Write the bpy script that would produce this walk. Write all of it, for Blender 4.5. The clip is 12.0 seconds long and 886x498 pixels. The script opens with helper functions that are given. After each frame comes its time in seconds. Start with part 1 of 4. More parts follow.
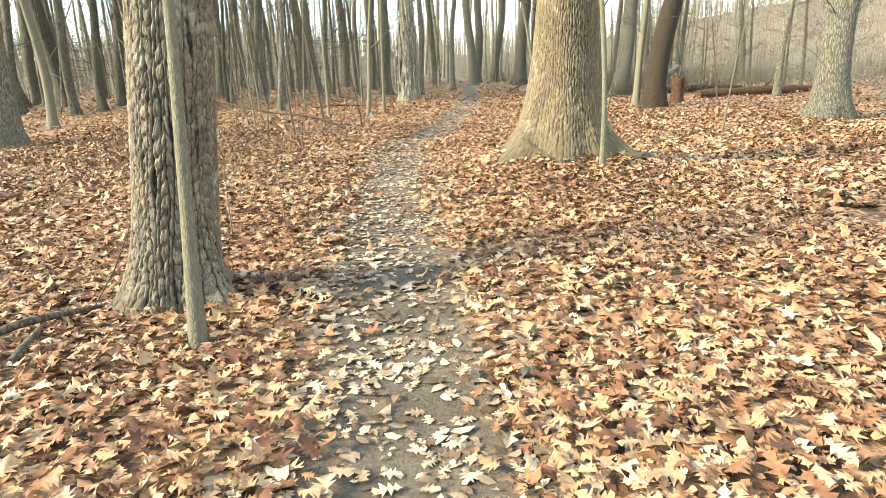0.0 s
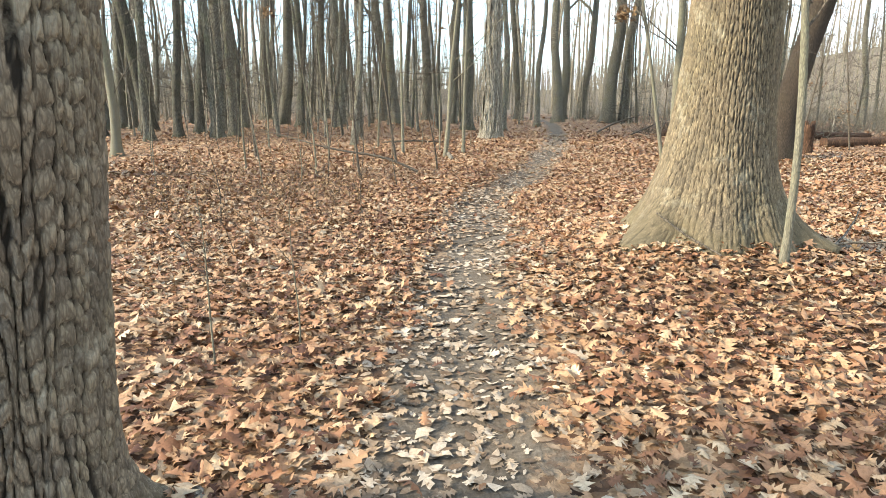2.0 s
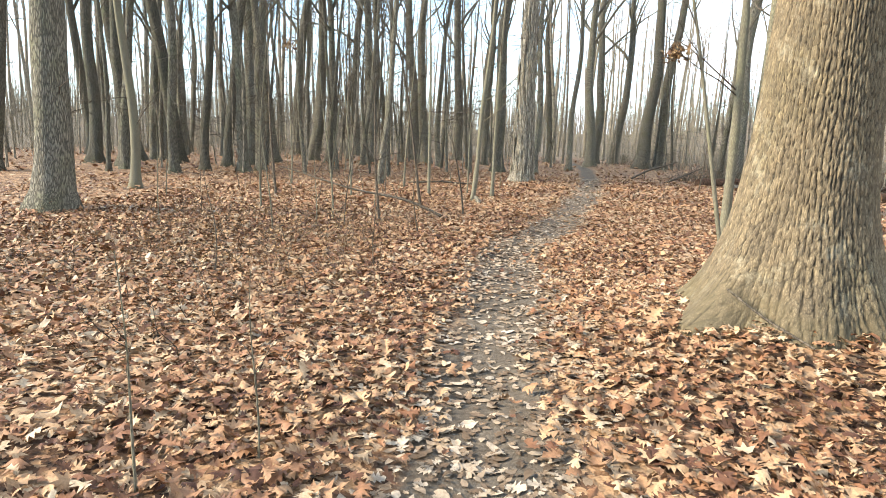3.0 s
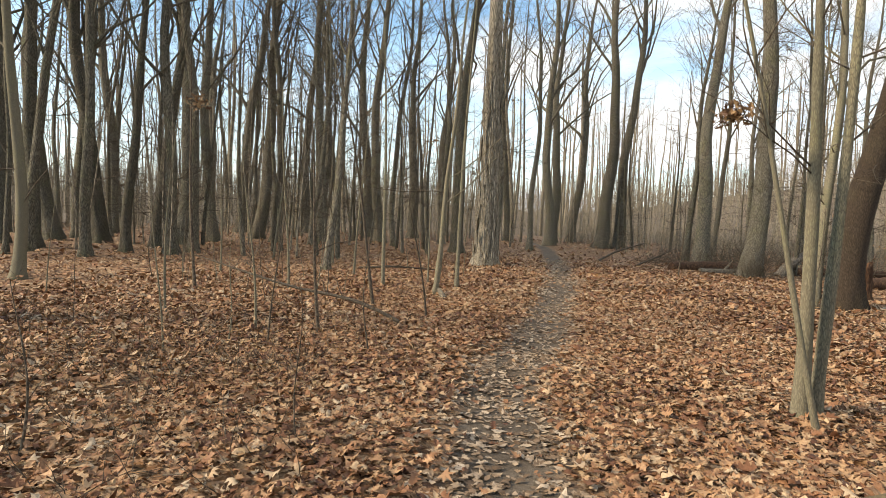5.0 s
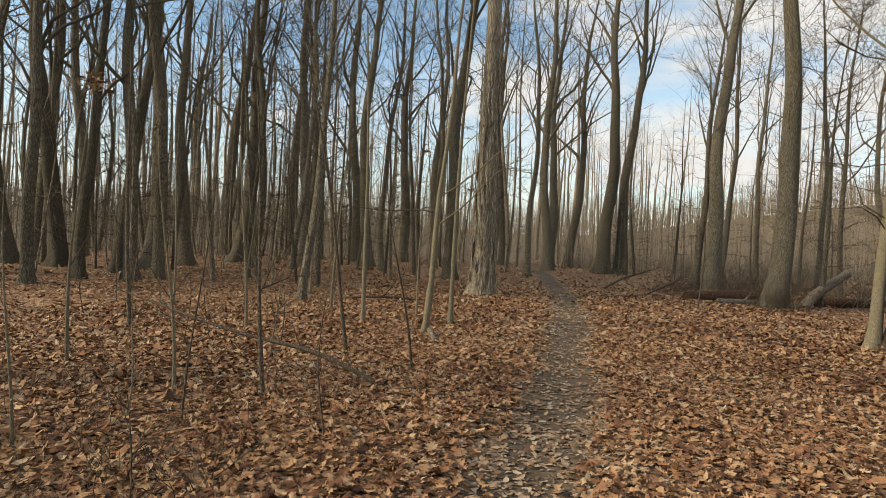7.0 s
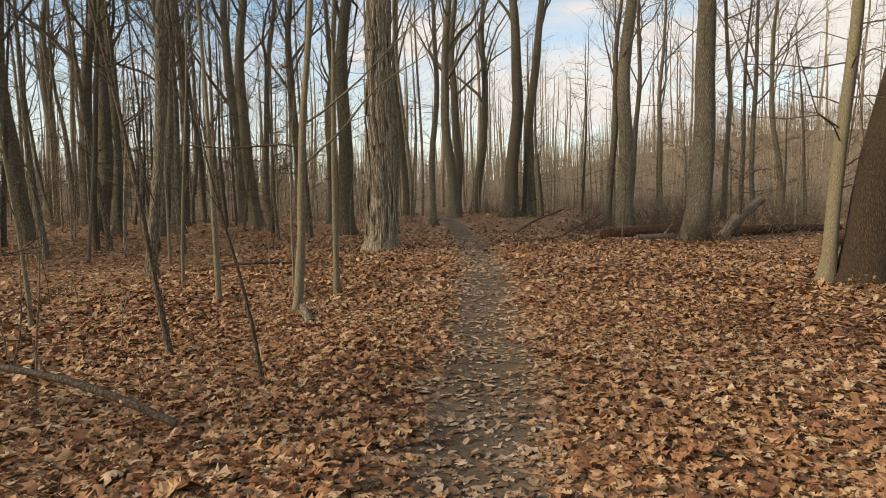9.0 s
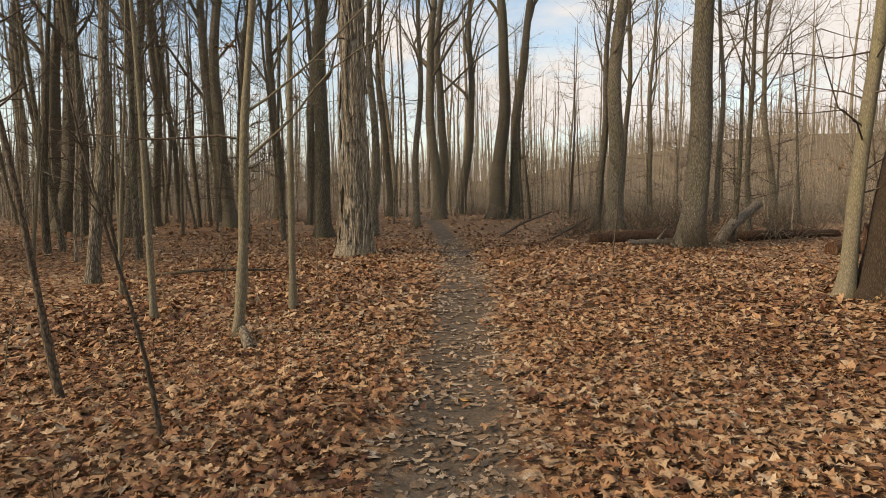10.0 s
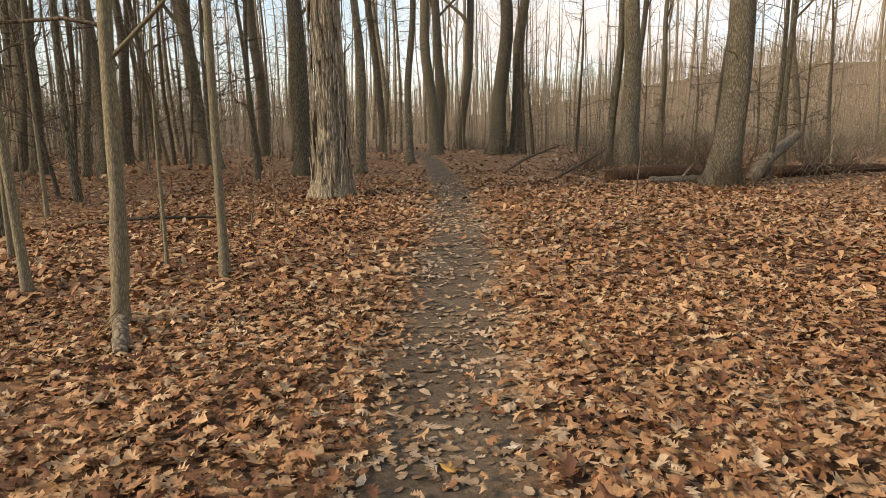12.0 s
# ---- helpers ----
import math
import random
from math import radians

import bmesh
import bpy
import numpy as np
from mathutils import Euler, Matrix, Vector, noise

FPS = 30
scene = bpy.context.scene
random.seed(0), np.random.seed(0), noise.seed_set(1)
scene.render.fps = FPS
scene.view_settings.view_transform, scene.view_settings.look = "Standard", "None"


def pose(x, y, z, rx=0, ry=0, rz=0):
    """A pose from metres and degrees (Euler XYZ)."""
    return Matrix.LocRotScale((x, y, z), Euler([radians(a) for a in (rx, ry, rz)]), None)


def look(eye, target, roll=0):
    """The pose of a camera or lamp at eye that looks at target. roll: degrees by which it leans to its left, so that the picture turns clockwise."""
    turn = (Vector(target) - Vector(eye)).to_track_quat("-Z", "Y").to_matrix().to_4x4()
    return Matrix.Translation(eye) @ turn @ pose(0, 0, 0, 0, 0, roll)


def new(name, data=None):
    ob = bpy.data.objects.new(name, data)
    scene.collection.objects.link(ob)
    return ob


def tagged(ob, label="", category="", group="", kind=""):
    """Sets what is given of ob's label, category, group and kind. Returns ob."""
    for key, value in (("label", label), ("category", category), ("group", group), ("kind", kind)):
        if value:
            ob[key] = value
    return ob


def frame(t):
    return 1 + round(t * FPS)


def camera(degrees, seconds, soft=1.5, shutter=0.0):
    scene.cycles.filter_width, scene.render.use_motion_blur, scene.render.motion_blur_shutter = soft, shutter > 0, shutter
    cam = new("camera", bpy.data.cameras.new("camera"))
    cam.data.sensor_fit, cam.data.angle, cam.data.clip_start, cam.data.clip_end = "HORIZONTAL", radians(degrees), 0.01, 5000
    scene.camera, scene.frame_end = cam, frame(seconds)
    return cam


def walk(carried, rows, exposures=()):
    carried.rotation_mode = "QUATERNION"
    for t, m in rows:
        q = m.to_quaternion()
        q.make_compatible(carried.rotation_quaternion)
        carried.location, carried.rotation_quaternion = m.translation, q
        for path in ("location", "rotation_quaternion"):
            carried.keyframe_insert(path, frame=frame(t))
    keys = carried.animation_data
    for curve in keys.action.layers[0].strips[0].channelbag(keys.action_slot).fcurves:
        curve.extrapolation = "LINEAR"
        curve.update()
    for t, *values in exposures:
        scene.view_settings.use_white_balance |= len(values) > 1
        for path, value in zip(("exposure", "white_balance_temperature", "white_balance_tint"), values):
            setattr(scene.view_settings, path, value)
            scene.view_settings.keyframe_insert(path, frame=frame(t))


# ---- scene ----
cam = camera(72.7, 12.0, 0.5)
PATH = [
    (0, (0.002, 0.112, 1.486), (-0.006, 2.027, 0.91), -1.4),
    (0.5, (0.005, 0.736, 1.493), (-0.075, 2.658, 0.947), -2.0),
    (1, (-0.053, 1.364, 1.526), (-0.104, 3.303, 1.035), -1.2),
    (1.5, (-0.156, 1.918, 1.525), (-0.397, 3.846, 1.05), 0.7),
    (2, (-0.223, 2.442, 1.567), (-0.467, 4.369, 1.092), 0.3),
    (2.5, (-0.308, 2.993, 1.579), (-0.658, 4.93, 1.229), -1.1),
    (3, (-0.292, 3.447, 1.585), (-0.63, 5.386, 1.233), 2.0),
    (3.5, (-0.361, 4.12, 1.644), (-0.515, 6.103, 1.431), 0.6),
    (3.7, (-0.432, 4.344, 1.634), (-0.591, 6.332, 1.481), 1.0),
    (5.3, (-0.922, 6.329, 1.747), (-1.123, 8.317, 1.676), 2.4),
    (5.5, (-0.968, 6.515, 1.745), (-1.203, 8.501, 1.698), 1.5),
    (6, (-0.998, 7.15, 1.773), (-1.301, 9.126, 1.728), 1.2),
    (6.5, (-1.044, 7.716, 1.785), (-1.276, 9.703, 1.78), 2.6),
    (7, (-1.051, 8.284, 1.788), (-1.229, 10.275, 1.763), 2.6),
    (7.2, (-1.039, 8.561, 1.789), (-1.232, 10.552, 1.777), 2.2),
    (8.8, (-0.822, 10.822, 1.653), (-0.755, 12.813, 1.476), -1.4),
    (9, (-0.809, 11.063, 1.647), (-0.684, 13.051, 1.466), -1.0),
    (9.5, (-0.671, 11.743, 1.681), (-0.474, 13.72, 1.45), -1.7),
    (10, (-0.508, 12.305, 1.668), (-0.341, 14.289, 1.488), -0.5),
    (10.5, (-0.384, 12.851, 1.658), (-0.163, 14.832, 1.494), -1.1),
    (11, (-0.334, 13.477, 1.613), (-0.188, 15.453, 1.338), -0.4),
    (11.5, (-0.23, 14.056, 1.573), (-0.116, 16.025, 1.244), -1.7),
    (12, (-0.148, 14.644, 1.537), (0.016, 16.599, 1.149), -0.8),
]
EXPOSURES = [(0.0, 1.74, 7500, 3), (1.0, 1.67, 7150, 7), (1.5, 1.54, 6950, 7), (3.5, 1.34, 7100, 11), (5.3, 0.44, 8250, 14), (7.0, 0.08, 8700, 15), (9.0, 0.08, 9350, 19), (10.5, 0.08, 9500, 21), (11.3, 0.07, 9600, 22), (12.0, 0.33, 9500, 21)]
walk(cam, [(t, look(eye, target, roll)) for t, eye, target, roll in PATH], exposures=EXPOSURES)

# ---- world and sun: thin broken cloud, low veiled sun from the left and a little behind ----
SUN_FROM = Vector((-0.86, -0.28, 0.50)).normalized()
world = bpy.data.worlds.new("sky")
scene.world = world
world.use_nodes = True
wn, wl = world.node_tree.nodes, world.node_tree.links
wn.clear()
w_out = wn.new("ShaderNodeOutputWorld")
w_bg = wn.new("ShaderNodeBackground")
w_bg.inputs["Strength"].default_value = 0.15
sky = wn.new("ShaderNodeTexSky")
sky.sky_type = "NISHITA"
sky.sun_disc = False
sky.sun_elevation = math.asin(SUN_FROM.z)
sky.sun_rotation = math.atan2(SUN_FROM.x, SUN_FROM.y)
sky.air_density, sky.dust_density, sky.ozone_density = 1.0, 0.6, 1.5
w_co = wn.new("ShaderNodeTexCoord")
w_map = wn.new("ShaderNodeMapping")
w_map.inputs["Scale"].default_value = (1.5, 1.5, 5.0)
w_map.inputs["Rotation"].default_value = (0.1, 0.25, 0.4)
w_noise = wn.new("ShaderNodeTexNoise")
w_noise.inputs["Scale"].default_value = 2.1
w_noise.inputs["Detail"].default_value = 7.0
w_noise.inputs["Roughness"].default_value = 0.58
w_ramp = wn.new("ShaderNodeValToRGB")
w_ramp.color_ramp.elements[0].position = 0.40
w_ramp.color_ramp.elements[1].position = 0.62
w_sep = wn.new("ShaderNodeSeparateXYZ")
w_low = wn.new("ShaderNodeMapRange")
w_low.inputs["From Min"].default_value, w_low.inputs["From Max"].default_value = 0.03, 0.3
w_low.inputs["To Min"].default_value, w_low.inputs["To Max"].default_value = 0.75, 0.0
w_max = wn.new("ShaderNodeMath")
w_max.operation = "MAXIMUM"
w_mix = wn.new("ShaderNodeMixRGB")
w_mix.inputs["Color2"].default_value = (4.8, 5.65, 6.7, 1)
wl.new(w_co.outputs["Generated"], w_map.inputs["Vector"])
wl.new(w_map.outputs["Vector"], w_noise.inputs["Vector"])
# the cloud thickens towards the right of the walk
w_bank = wn.new("ShaderNodeMath")
w_bank.operation = "MULTIPLY_ADD"
w_bank.inputs[1].default_value = 0.26
wl.new(w_co.outputs["Generated"], w_sep.inputs["Vector"])
wl.new(w_sep.outputs["X"], w_bank.inputs[0])
wl.new(w_noise.outputs["Fac"], w_bank.inputs[2])
wl.new(w_bank.outputs["Value"], w_ramp.inputs["Fac"])
wl.new(w_sep.outputs["Z"], w_low.inputs["Value"])
wl.new(w_ramp.outputs["Color"], w_max.inputs[0])
wl.new(w_low.outputs["Result"], w_max.inputs[1])
wl.new(w_max.outputs["Value"], w_mix.inputs["Fac"])
w_gain = wn.new("ShaderNodeMixRGB")
w_gain.blend_type = "MULTIPLY"
w_gain.inputs["Fac"].default_value = 1.0
w_gain.inputs["Color2"].default_value = (1.1, 1.45, 1.6, 1)
wl.new(sky.outputs["Color"], w_gain.inputs["Color1"])
wl.new(w_gain.outputs["Color"], w_mix.inputs["Color1"])
wl.new(w_mix.outputs["Color"], w_bg.inputs["Color"])
wl.new(w_bg.outputs["Background"], w_out.inputs["Surface"])

sun_data = bpy.data.lights.new("sun", "SUN")
sun_data.energy, sun_data.angle, sun_data.color = 4.7, radians(14), (1.0, 0.9, 0.74)
sun = new("sun", sun_data)
sun.matrix_world = look(SUN_FROM * 60, (0, 0, 0))


# ---- materials ----
def material(name, roughness=0.85):
    m = bpy.data.materials.new(name)
    m.use_nodes = True
    b = m.node_tree.nodes["Principled BSDF"]
    b.inputs["Roughness"].default_value = roughness
    b.inputs["Specular IOR Level"].default_value = 0.25
    return m, m.node_tree.nodes, m.node_tree.links, b


def ramp(nodes, stops, interpolation="LINEAR"):
    r = nodes.new("ShaderNodeValToRGB")
    r.color_ramp.interpolation = interpolation
    while len(r.color_ramp.elements) < len(stops):
        r.color_ramp.elements.new(0.5)
    for e, (at, colour) in zip(r.color_ramp.elements, stops):
        e.position, e.color = at, (*colour, 1)
    return r


def node_noise(nodes, links, vector, scale, detail=4.0, rough=0.6):
    n = nodes.new("ShaderNodeTexNoise")
    n.inputs["Scale"].default_value, n.inputs["Detail"].default_value = scale, detail
    n.inputs["Roughness"].default_value = rough
    if vector is not None:
        links.new(vector, n.inputs["Vector"])
    return n


def mix(nodes, links, fac, a, b, mode="MIX"):
    m = nodes.new("ShaderNodeMixRGB")
    m.blend_type = mode
    for slot, value in (("Fac", fac), ("Color1", a), ("Color2", b)):
        if isinstance(value, (int, float)):
            m.inputs[slot].default_value = value
        elif isinstance(value, tuple):
            m.inputs[slot].default_value = (*value, 1)
        else:
            links.new(value, m.inputs[slot])
    return m.outputs["Color"]


def bark(name, dark, light, moss, cells=(28, 28, 7), relief=0.6, moss_amount=0.4, fissure=0.45, grooved=False, furrow=0.2, lichen=(0.36, 0.33, 0.26)):
    """Bark: long plates between fissures, two scales of grey-brown, and algae in patches."""
    m, n, l, b = material(name, 0.92)
    co = n.new("ShaderNodeTexCoord")
    mp = n.new("ShaderNodeMapping")
    mp.inputs["Scale"].default_value = cells
    l.new(co.outputs["Object"], mp.inputs["Vector"])
    warp = node_noise(n, l, mp.outputs["Vector"], 0.8, 2)
    add = n.new("ShaderNodeMixRGB")
    add.blend_type = "ADD"
    add.inputs["Fac"].default_value = 0.9
    l.new(mp.outputs["Vector"], add.inputs["Color1"])
    l.new(warp.outputs["Color"], add.inputs["Color2"])
    vo = n.new("ShaderNodeTexVoronoi")
    vo.feature = "DISTANCE_TO_EDGE"
    vo.inputs["Scale"].default_value = 1.0
    l.new(add.outputs["Color"], vo.inputs["Vector"])
    edge = ramp(n, ((0.0, (0, 0, 0)), (0.22, (1, 1, 1))))
    l.new(vo.outputs["Distance"], edge.inputs["Fac"])
    tone = node_noise(n, l, mp.outputs["Vector"], 1.7, 6, 0.7)
    tones = ramp(n, ((0.3, dark), (0.7, light)))
    l.new(tone.outputs["Fac"], tones.inputs["Fac"])
    big = node_noise(n, l, co.outputs["Object"], 1.3, 4, 0.65)
    patch = ramp(n, ((0.47, (0, 0, 0)), (0.72, (moss_amount, moss_amount, moss_amount))))
    l.new(big.outputs["Fac"], patch.inputs["Fac"])
    mossy = mix(n, l, patch.outputs["Color"], tones.outputs["Color"], moss)
    info = n.new("ShaderNodeObjectInfo")
    each = ramp(n, ((0.0, (0.72, 0.7, 0.68)), (1.0, (1.12, 1.1, 1.08))))
    l.new(info.outputs["Random"], each.inputs["Fac"])
    varied = mix(n, l, 1.0, mossy, each.outputs["Color"], "MULTIPLY")
    creased = mix(n, l, edge.outputs["Color"], tuple(c * fissure for c in dark), varied)
    if grooved:
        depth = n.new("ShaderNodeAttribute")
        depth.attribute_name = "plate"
        each_plate = n.new("ShaderNodeAttribute")
        each_plate.attribute_name = "plate_tone"
        shade = ramp(n, ((0.0, (0.72, 0.72, 0.74)), (1.0, (1.18, 1.16, 1.12))))
        l.new(each_plate.outputs["Fac"], shade.inputs["Fac"])
        creased = mix(n, l, 1.0, creased, shade.outputs["Color"], "MULTIPLY")
        # furrows show darker inner bark, with their shade painted into the colour
        furrow_shade = ramp(n, ((0.1, (0, 0, 0)), (0.75, (1, 1, 1))))
        l.new(depth.outputs["Fac"], furrow_shade.inputs["Fac"])
        creased = mix(n, l, furrow_shade.outputs["Color"], tuple(c * furrow for c in dark), creased)
        crust = node_noise(n, l, co.outputs["Object"], 3.1, 6, 0.75)
        crusts = ramp(n, ((0.55, (0, 0, 0)), (0.68, (0.35, 0.35, 0.35))))
        l.new(crust.outputs["Fac"], crusts.inputs["Fac"])
        creased = mix(n, l, crusts.outputs["Color"], creased, lichen)
        foot = n.new("ShaderNodeAttribute")
        foot.attribute_name = "moss"
        tuft = node_noise(n, l, co.outputs["Object"], 14, 6, 0.8)
        tufts = mix(n, l, 1.0, tuft.outputs["Color"], foot.outputs["Color"], "MULTIPLY")
        felt = ramp(n, ((0.34, (0, 0, 0)), (0.58, (0.8, 0.8, 0.8))))
        l.new(tufts, felt.inputs["Fac"])
        creased = mix(n, l, felt.outputs["Color"], creased, (0.088, 0.07, 0.04))
    l.new(creased, b.inputs["Base Color"])
    fine = node_noise(n, l, mp.outputs["Vector"], 5.0, 5, 0.7)
    hsum = mix(n, l, 0.3, edge.outputs["Color"], fine.outputs["Color"])
    bump = n.new("ShaderNodeBump")
    bump.inputs["Strength"].default_value, bump.inputs["Distance"].default_value = relief, 0.03
    l.new(hsum, bump.inputs["Height"])
    l.new(bump.outputs["Normal"], b.inputs["Normal"])
    return m


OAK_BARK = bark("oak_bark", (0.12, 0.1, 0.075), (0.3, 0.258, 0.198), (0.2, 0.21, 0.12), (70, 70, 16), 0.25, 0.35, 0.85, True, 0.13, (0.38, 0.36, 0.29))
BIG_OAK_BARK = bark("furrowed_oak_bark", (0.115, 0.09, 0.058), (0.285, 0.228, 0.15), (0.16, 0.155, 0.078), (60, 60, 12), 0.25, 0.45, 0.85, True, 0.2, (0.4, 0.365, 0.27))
GREY_BARK = bark("grey_tree_bark", (0.115, 0.105, 0.083), (0.33, 0.305, 0.245), (0.17, 0.178, 0.088), (40, 40, 5), 0.8, 0.75, 0.45)
HOLLOW_BARK = bark("dark_brown_bark", (0.03, 0.022, 0.016), (0.085, 0.062, 0.044), (0.08, 0.078, 0.04), (60, 60, 9), 0.6, 0.3, 0.8)
# GREY_BARK darkened; on the left it also stands in for vignette and backlight
DARK_BARK = bark("dark_tree_bark", (0.082, 0.076, 0.06), (0.235, 0.218, 0.172), (0.14, 0.155, 0.08), (38, 38, 5), 0.8, 0.75, 0.45)
PALE_BARK = bark("pale_sapling_bark", (0.11, 0.1, 0.072), (0.27, 0.245, 0.178), (0.2, 0.205, 0.11), (80, 80, 14), 0.3, 0.8, 0.9)
SHAG_BARK = bark("shaggy_hickory_bark", (0.22, 0.192, 0.15), (0.5, 0.45, 0.36), (0.22, 0.22, 0.13), (34, 34, 3), 0.6, 0.3)
# distance haze is put into this bark: paler than that of the nearer trees
HAZED_BARK = bark("far_hazed_bark", (0.2, 0.172, 0.132), (0.39, 0.345, 0.27), (0.29, 0.28, 0.19), (14, 14, 3), 0.4, 0.3)
TWIG_BARK = bark("twig_bark", (0.075, 0.06, 0.045), (0.16, 0.13, 0.098), (0.12, 0.115, 0.075), (30, 30, 14), 0.2, 0.3)
ROT_WOOD = bark("rotten_red_wood", (0.07, 0.037, 0.022), (0.17, 0.092, 0.054), (0.17, 0.12, 0.07), (20, 20, 4), 0.6, 0.35)
DEAD_WOOD = bark("weathered_dead_wood", (0.15, 0.13, 0.105), (0.33, 0.29, 0.24), (0.17, 0.16, 0.09), (20, 20, 5), 0.5, 0.4)


def leaf_material(name, stops, seed_scale=0.35, rough=0.62):
    m, n, l, b = material(name, rough)
    geo = n.new("ShaderNodeNewGeometry")
    colours = ramp(n, stops)
    co = n.new("ShaderNodeTexCoord")
    drift = node_noise(n, l, co.outputs["Object"], seed_scale, 3)
    shift = n.new("ShaderNodeMath")
    shift.operation = "MULTIPLY_ADD"
    shift.inputs[1].default_value = 0.7
    l.new(drift.outputs["Fac"], shift.inputs[0])
    isl = n.new("ShaderNodeMath")
    isl.operation = "MULTIPLY_ADD"
    isl.inputs[1].default_value, isl.inputs[2].default_value = 0.95, -0.33
    info = n.new("ShaderNodeObjectInfo")
    both = n.new("ShaderNodeMath")
    both.operation = "ADD"
    l.new(geo.outputs["Random Per Island"], both.inputs[0])
    l.new(info.outputs["Random"], both.inputs[1])
    frac = n.new("ShaderNodeMath")
    frac.operation = "FRACT"
    l.new(both.outputs["Value"], frac.inputs[0])
    l.new(frac.outputs["Value"], isl.inputs[0])
    l.new(isl.outputs["Value"], shift.inputs[2])
    l.new(shift.outputs["Value"], colours.inputs["Fac"])
    spots = node_noise(n, l, co.outputs["Object"], 60, 4, 0.7)
    spot = ramp(n, ((0.3, (0.68, 0.64, 0.6)), (0.6, (1.08, 1.06, 1.04))))
    l.new(spots.outputs["Fac"], spot.inputs["Fac"])
    l.new(mix(n, l, 1.0, colours.outputs["Color"], spot.outputs["Color"], "MULTIPLY"), b.inputs["Base Color"])
    bump = n.new("ShaderNodeBump")
    bump.inputs["Strength"].default_value, bump.inputs["Distance"].default_value = 0.3, 0.004
    l.new(spots.outputs["Fac"], bump.inputs["Height"])
    l.new(bump.outputs["Normal"], b.inputs["Normal"])
    return m


LEAF_STOPS = ((0.02, (0.08, 0.036, 0.022)), (0.2, (0.17, 0.079, 0.041)), (0.38, (0.245, 0.128, 0.068)), (0.55, (0.295, 0.175, 0.099)),
              (0.72, (0.325, 0.205, 0.116)), (0.87, (0.36, 0.255, 0.158)), (0.98, (0.395, 0.31, 0.217)))
LEAVES = leaf_material("fallen_oak_leaves", LEAF_STOPS)
PATH_LEAVES = leaf_material("trodden_leaves", ((0.05, (0.09, 0.06, 0.038)), (0.3, (0.18, 0.125, 0.082)), (0.6, (0.275, 0.21, 0.148)), (0.95, (0.39, 0.325, 0.252))), 0.8, 0.7)
DRY_LEAVES = leaf_material("hanging_dead_leaves", ((0.1, (0.09, 0.047, 0.025)), (0.5, (0.19, 0.112, 0.055)), (0.9, (0.30, 0.205, 0.11))), 1.0)


def ground_material():
    m, n, l, b = material("forest_floor", 0.95)
    co = n.new("ShaderNodeTexCoord")
    at = n.new("ShaderNodeAttribute")
    at.attribute_name = "path"
    flake = n.new("ShaderNodeTexVoronoi")
    flake.inputs["Scale"].default_value = 17
    warp = node_noise(n, l, co.outputs["Object"], 11, 3)
    wv = mix(n, l, 0.12, co.outputs["Object"], warp.outputs["Color"], "ADD")
    l.new(wv, flake.inputs["Vector"])
    cell = n.new("ShaderNodeSeparateColor")
    l.new(flake.outputs["Color"], cell.inputs["Color"])
    drift = node_noise(n, l, co.outputs["Object"], 0.3, 4)
    tone = mix(n, l, 0.35, cell.outputs["Red"], drift.outputs["Fac"])
    away = n.new("ShaderNodeAttribute")
    away.attribute_name = "thin_litter"
    litter = ramp(n, ((0.15, (0.035, 0.018, 0.011)), (0.4, (0.1, 0.052, 0.028)), (0.58, (0.215, 0.122, 0.065)), (0.75, (0.31, 0.2, 0.117)), (0.95, (0.39, 0.29, 0.19))))
    l.new(tone, litter.inputs["Fac"])
    crumbs = node_noise(n, l, co.outputs["Object"], 34, 6, 0.75)
    soil = ramp(n, ((0.25, (0.055, 0.042, 0.031)), (0.5, (0.103, 0.082, 0.061)), (0.75, (0.178, 0.145, 0.11))))
    l.new(crumbs.outputs["Fac"], soil.inputs["Fac"])
    damp = node_noise(n, l, co.outputs["Object"], 2.2, 5, 0.6)
    damped = ramp(n, ((0.35, (0.72, 0.7, 0.68)), (0.65, (1.15, 1.15, 1.15))))
    l.new(damp.outputs["Fac"], damped.inputs["Fac"])
    soils = mix(n, l, 1.0, soil.outputs["Color"], damped.outputs["Color"], "MULTIPLY")
    ragged = node_noise(n, l, co.outputs["Object"], 5, 5, 0.7)
    edge = n.new("ShaderNodeMath")
    edge.operation = "MULTIPLY_ADD"
    edge.inputs[1].default_value, edge.inputs[2].default_value = 1.1, -0.55
    l.new(ragged.outputs["Fac"], edge.inputs[0])
    total = n.new("ShaderNodeMath")
    total.operation = "ADD"
    l.new(edge.outputs["Value"], total.inputs[0])
    l.new(at.outputs["Fac"], total.inputs[1])
    mask = ramp(n, ((0.38, (0, 0, 0)), (0.6, (1, 1, 1))))
    l.new(total.outputs["Value"], mask.inputs["Fac"])
    twiggy = ramp(n, ((0.1, (0.06, 0.05, 0.038)), (0.9, (0.2, 0.168, 0.128))))
    l.new(tone, twiggy.inputs["Fac"])
    cover = mix(n, l, away.outputs["Fac"], litter.outputs["Color"], twiggy.outputs["Color"])
    l.new(mix(n, l, mask.outputs["Color"], cover, soils), b.inputs["Base Color"])
    high = mix(n, l, mask.outputs["Color"], flake.outputs["Distance"], crumbs.outputs["Fac"])
    bump = n.new("ShaderNodeBump")
    bump.inputs["Strength"].default_value, bump.inputs["Distance"].default_value = 0.6, 0.03
    l.new(high, bump.inputs["Height"])
    l.new(bump.outputs["Normal"], b.inputs["Normal"])
    return m


GROUND = ground_material()

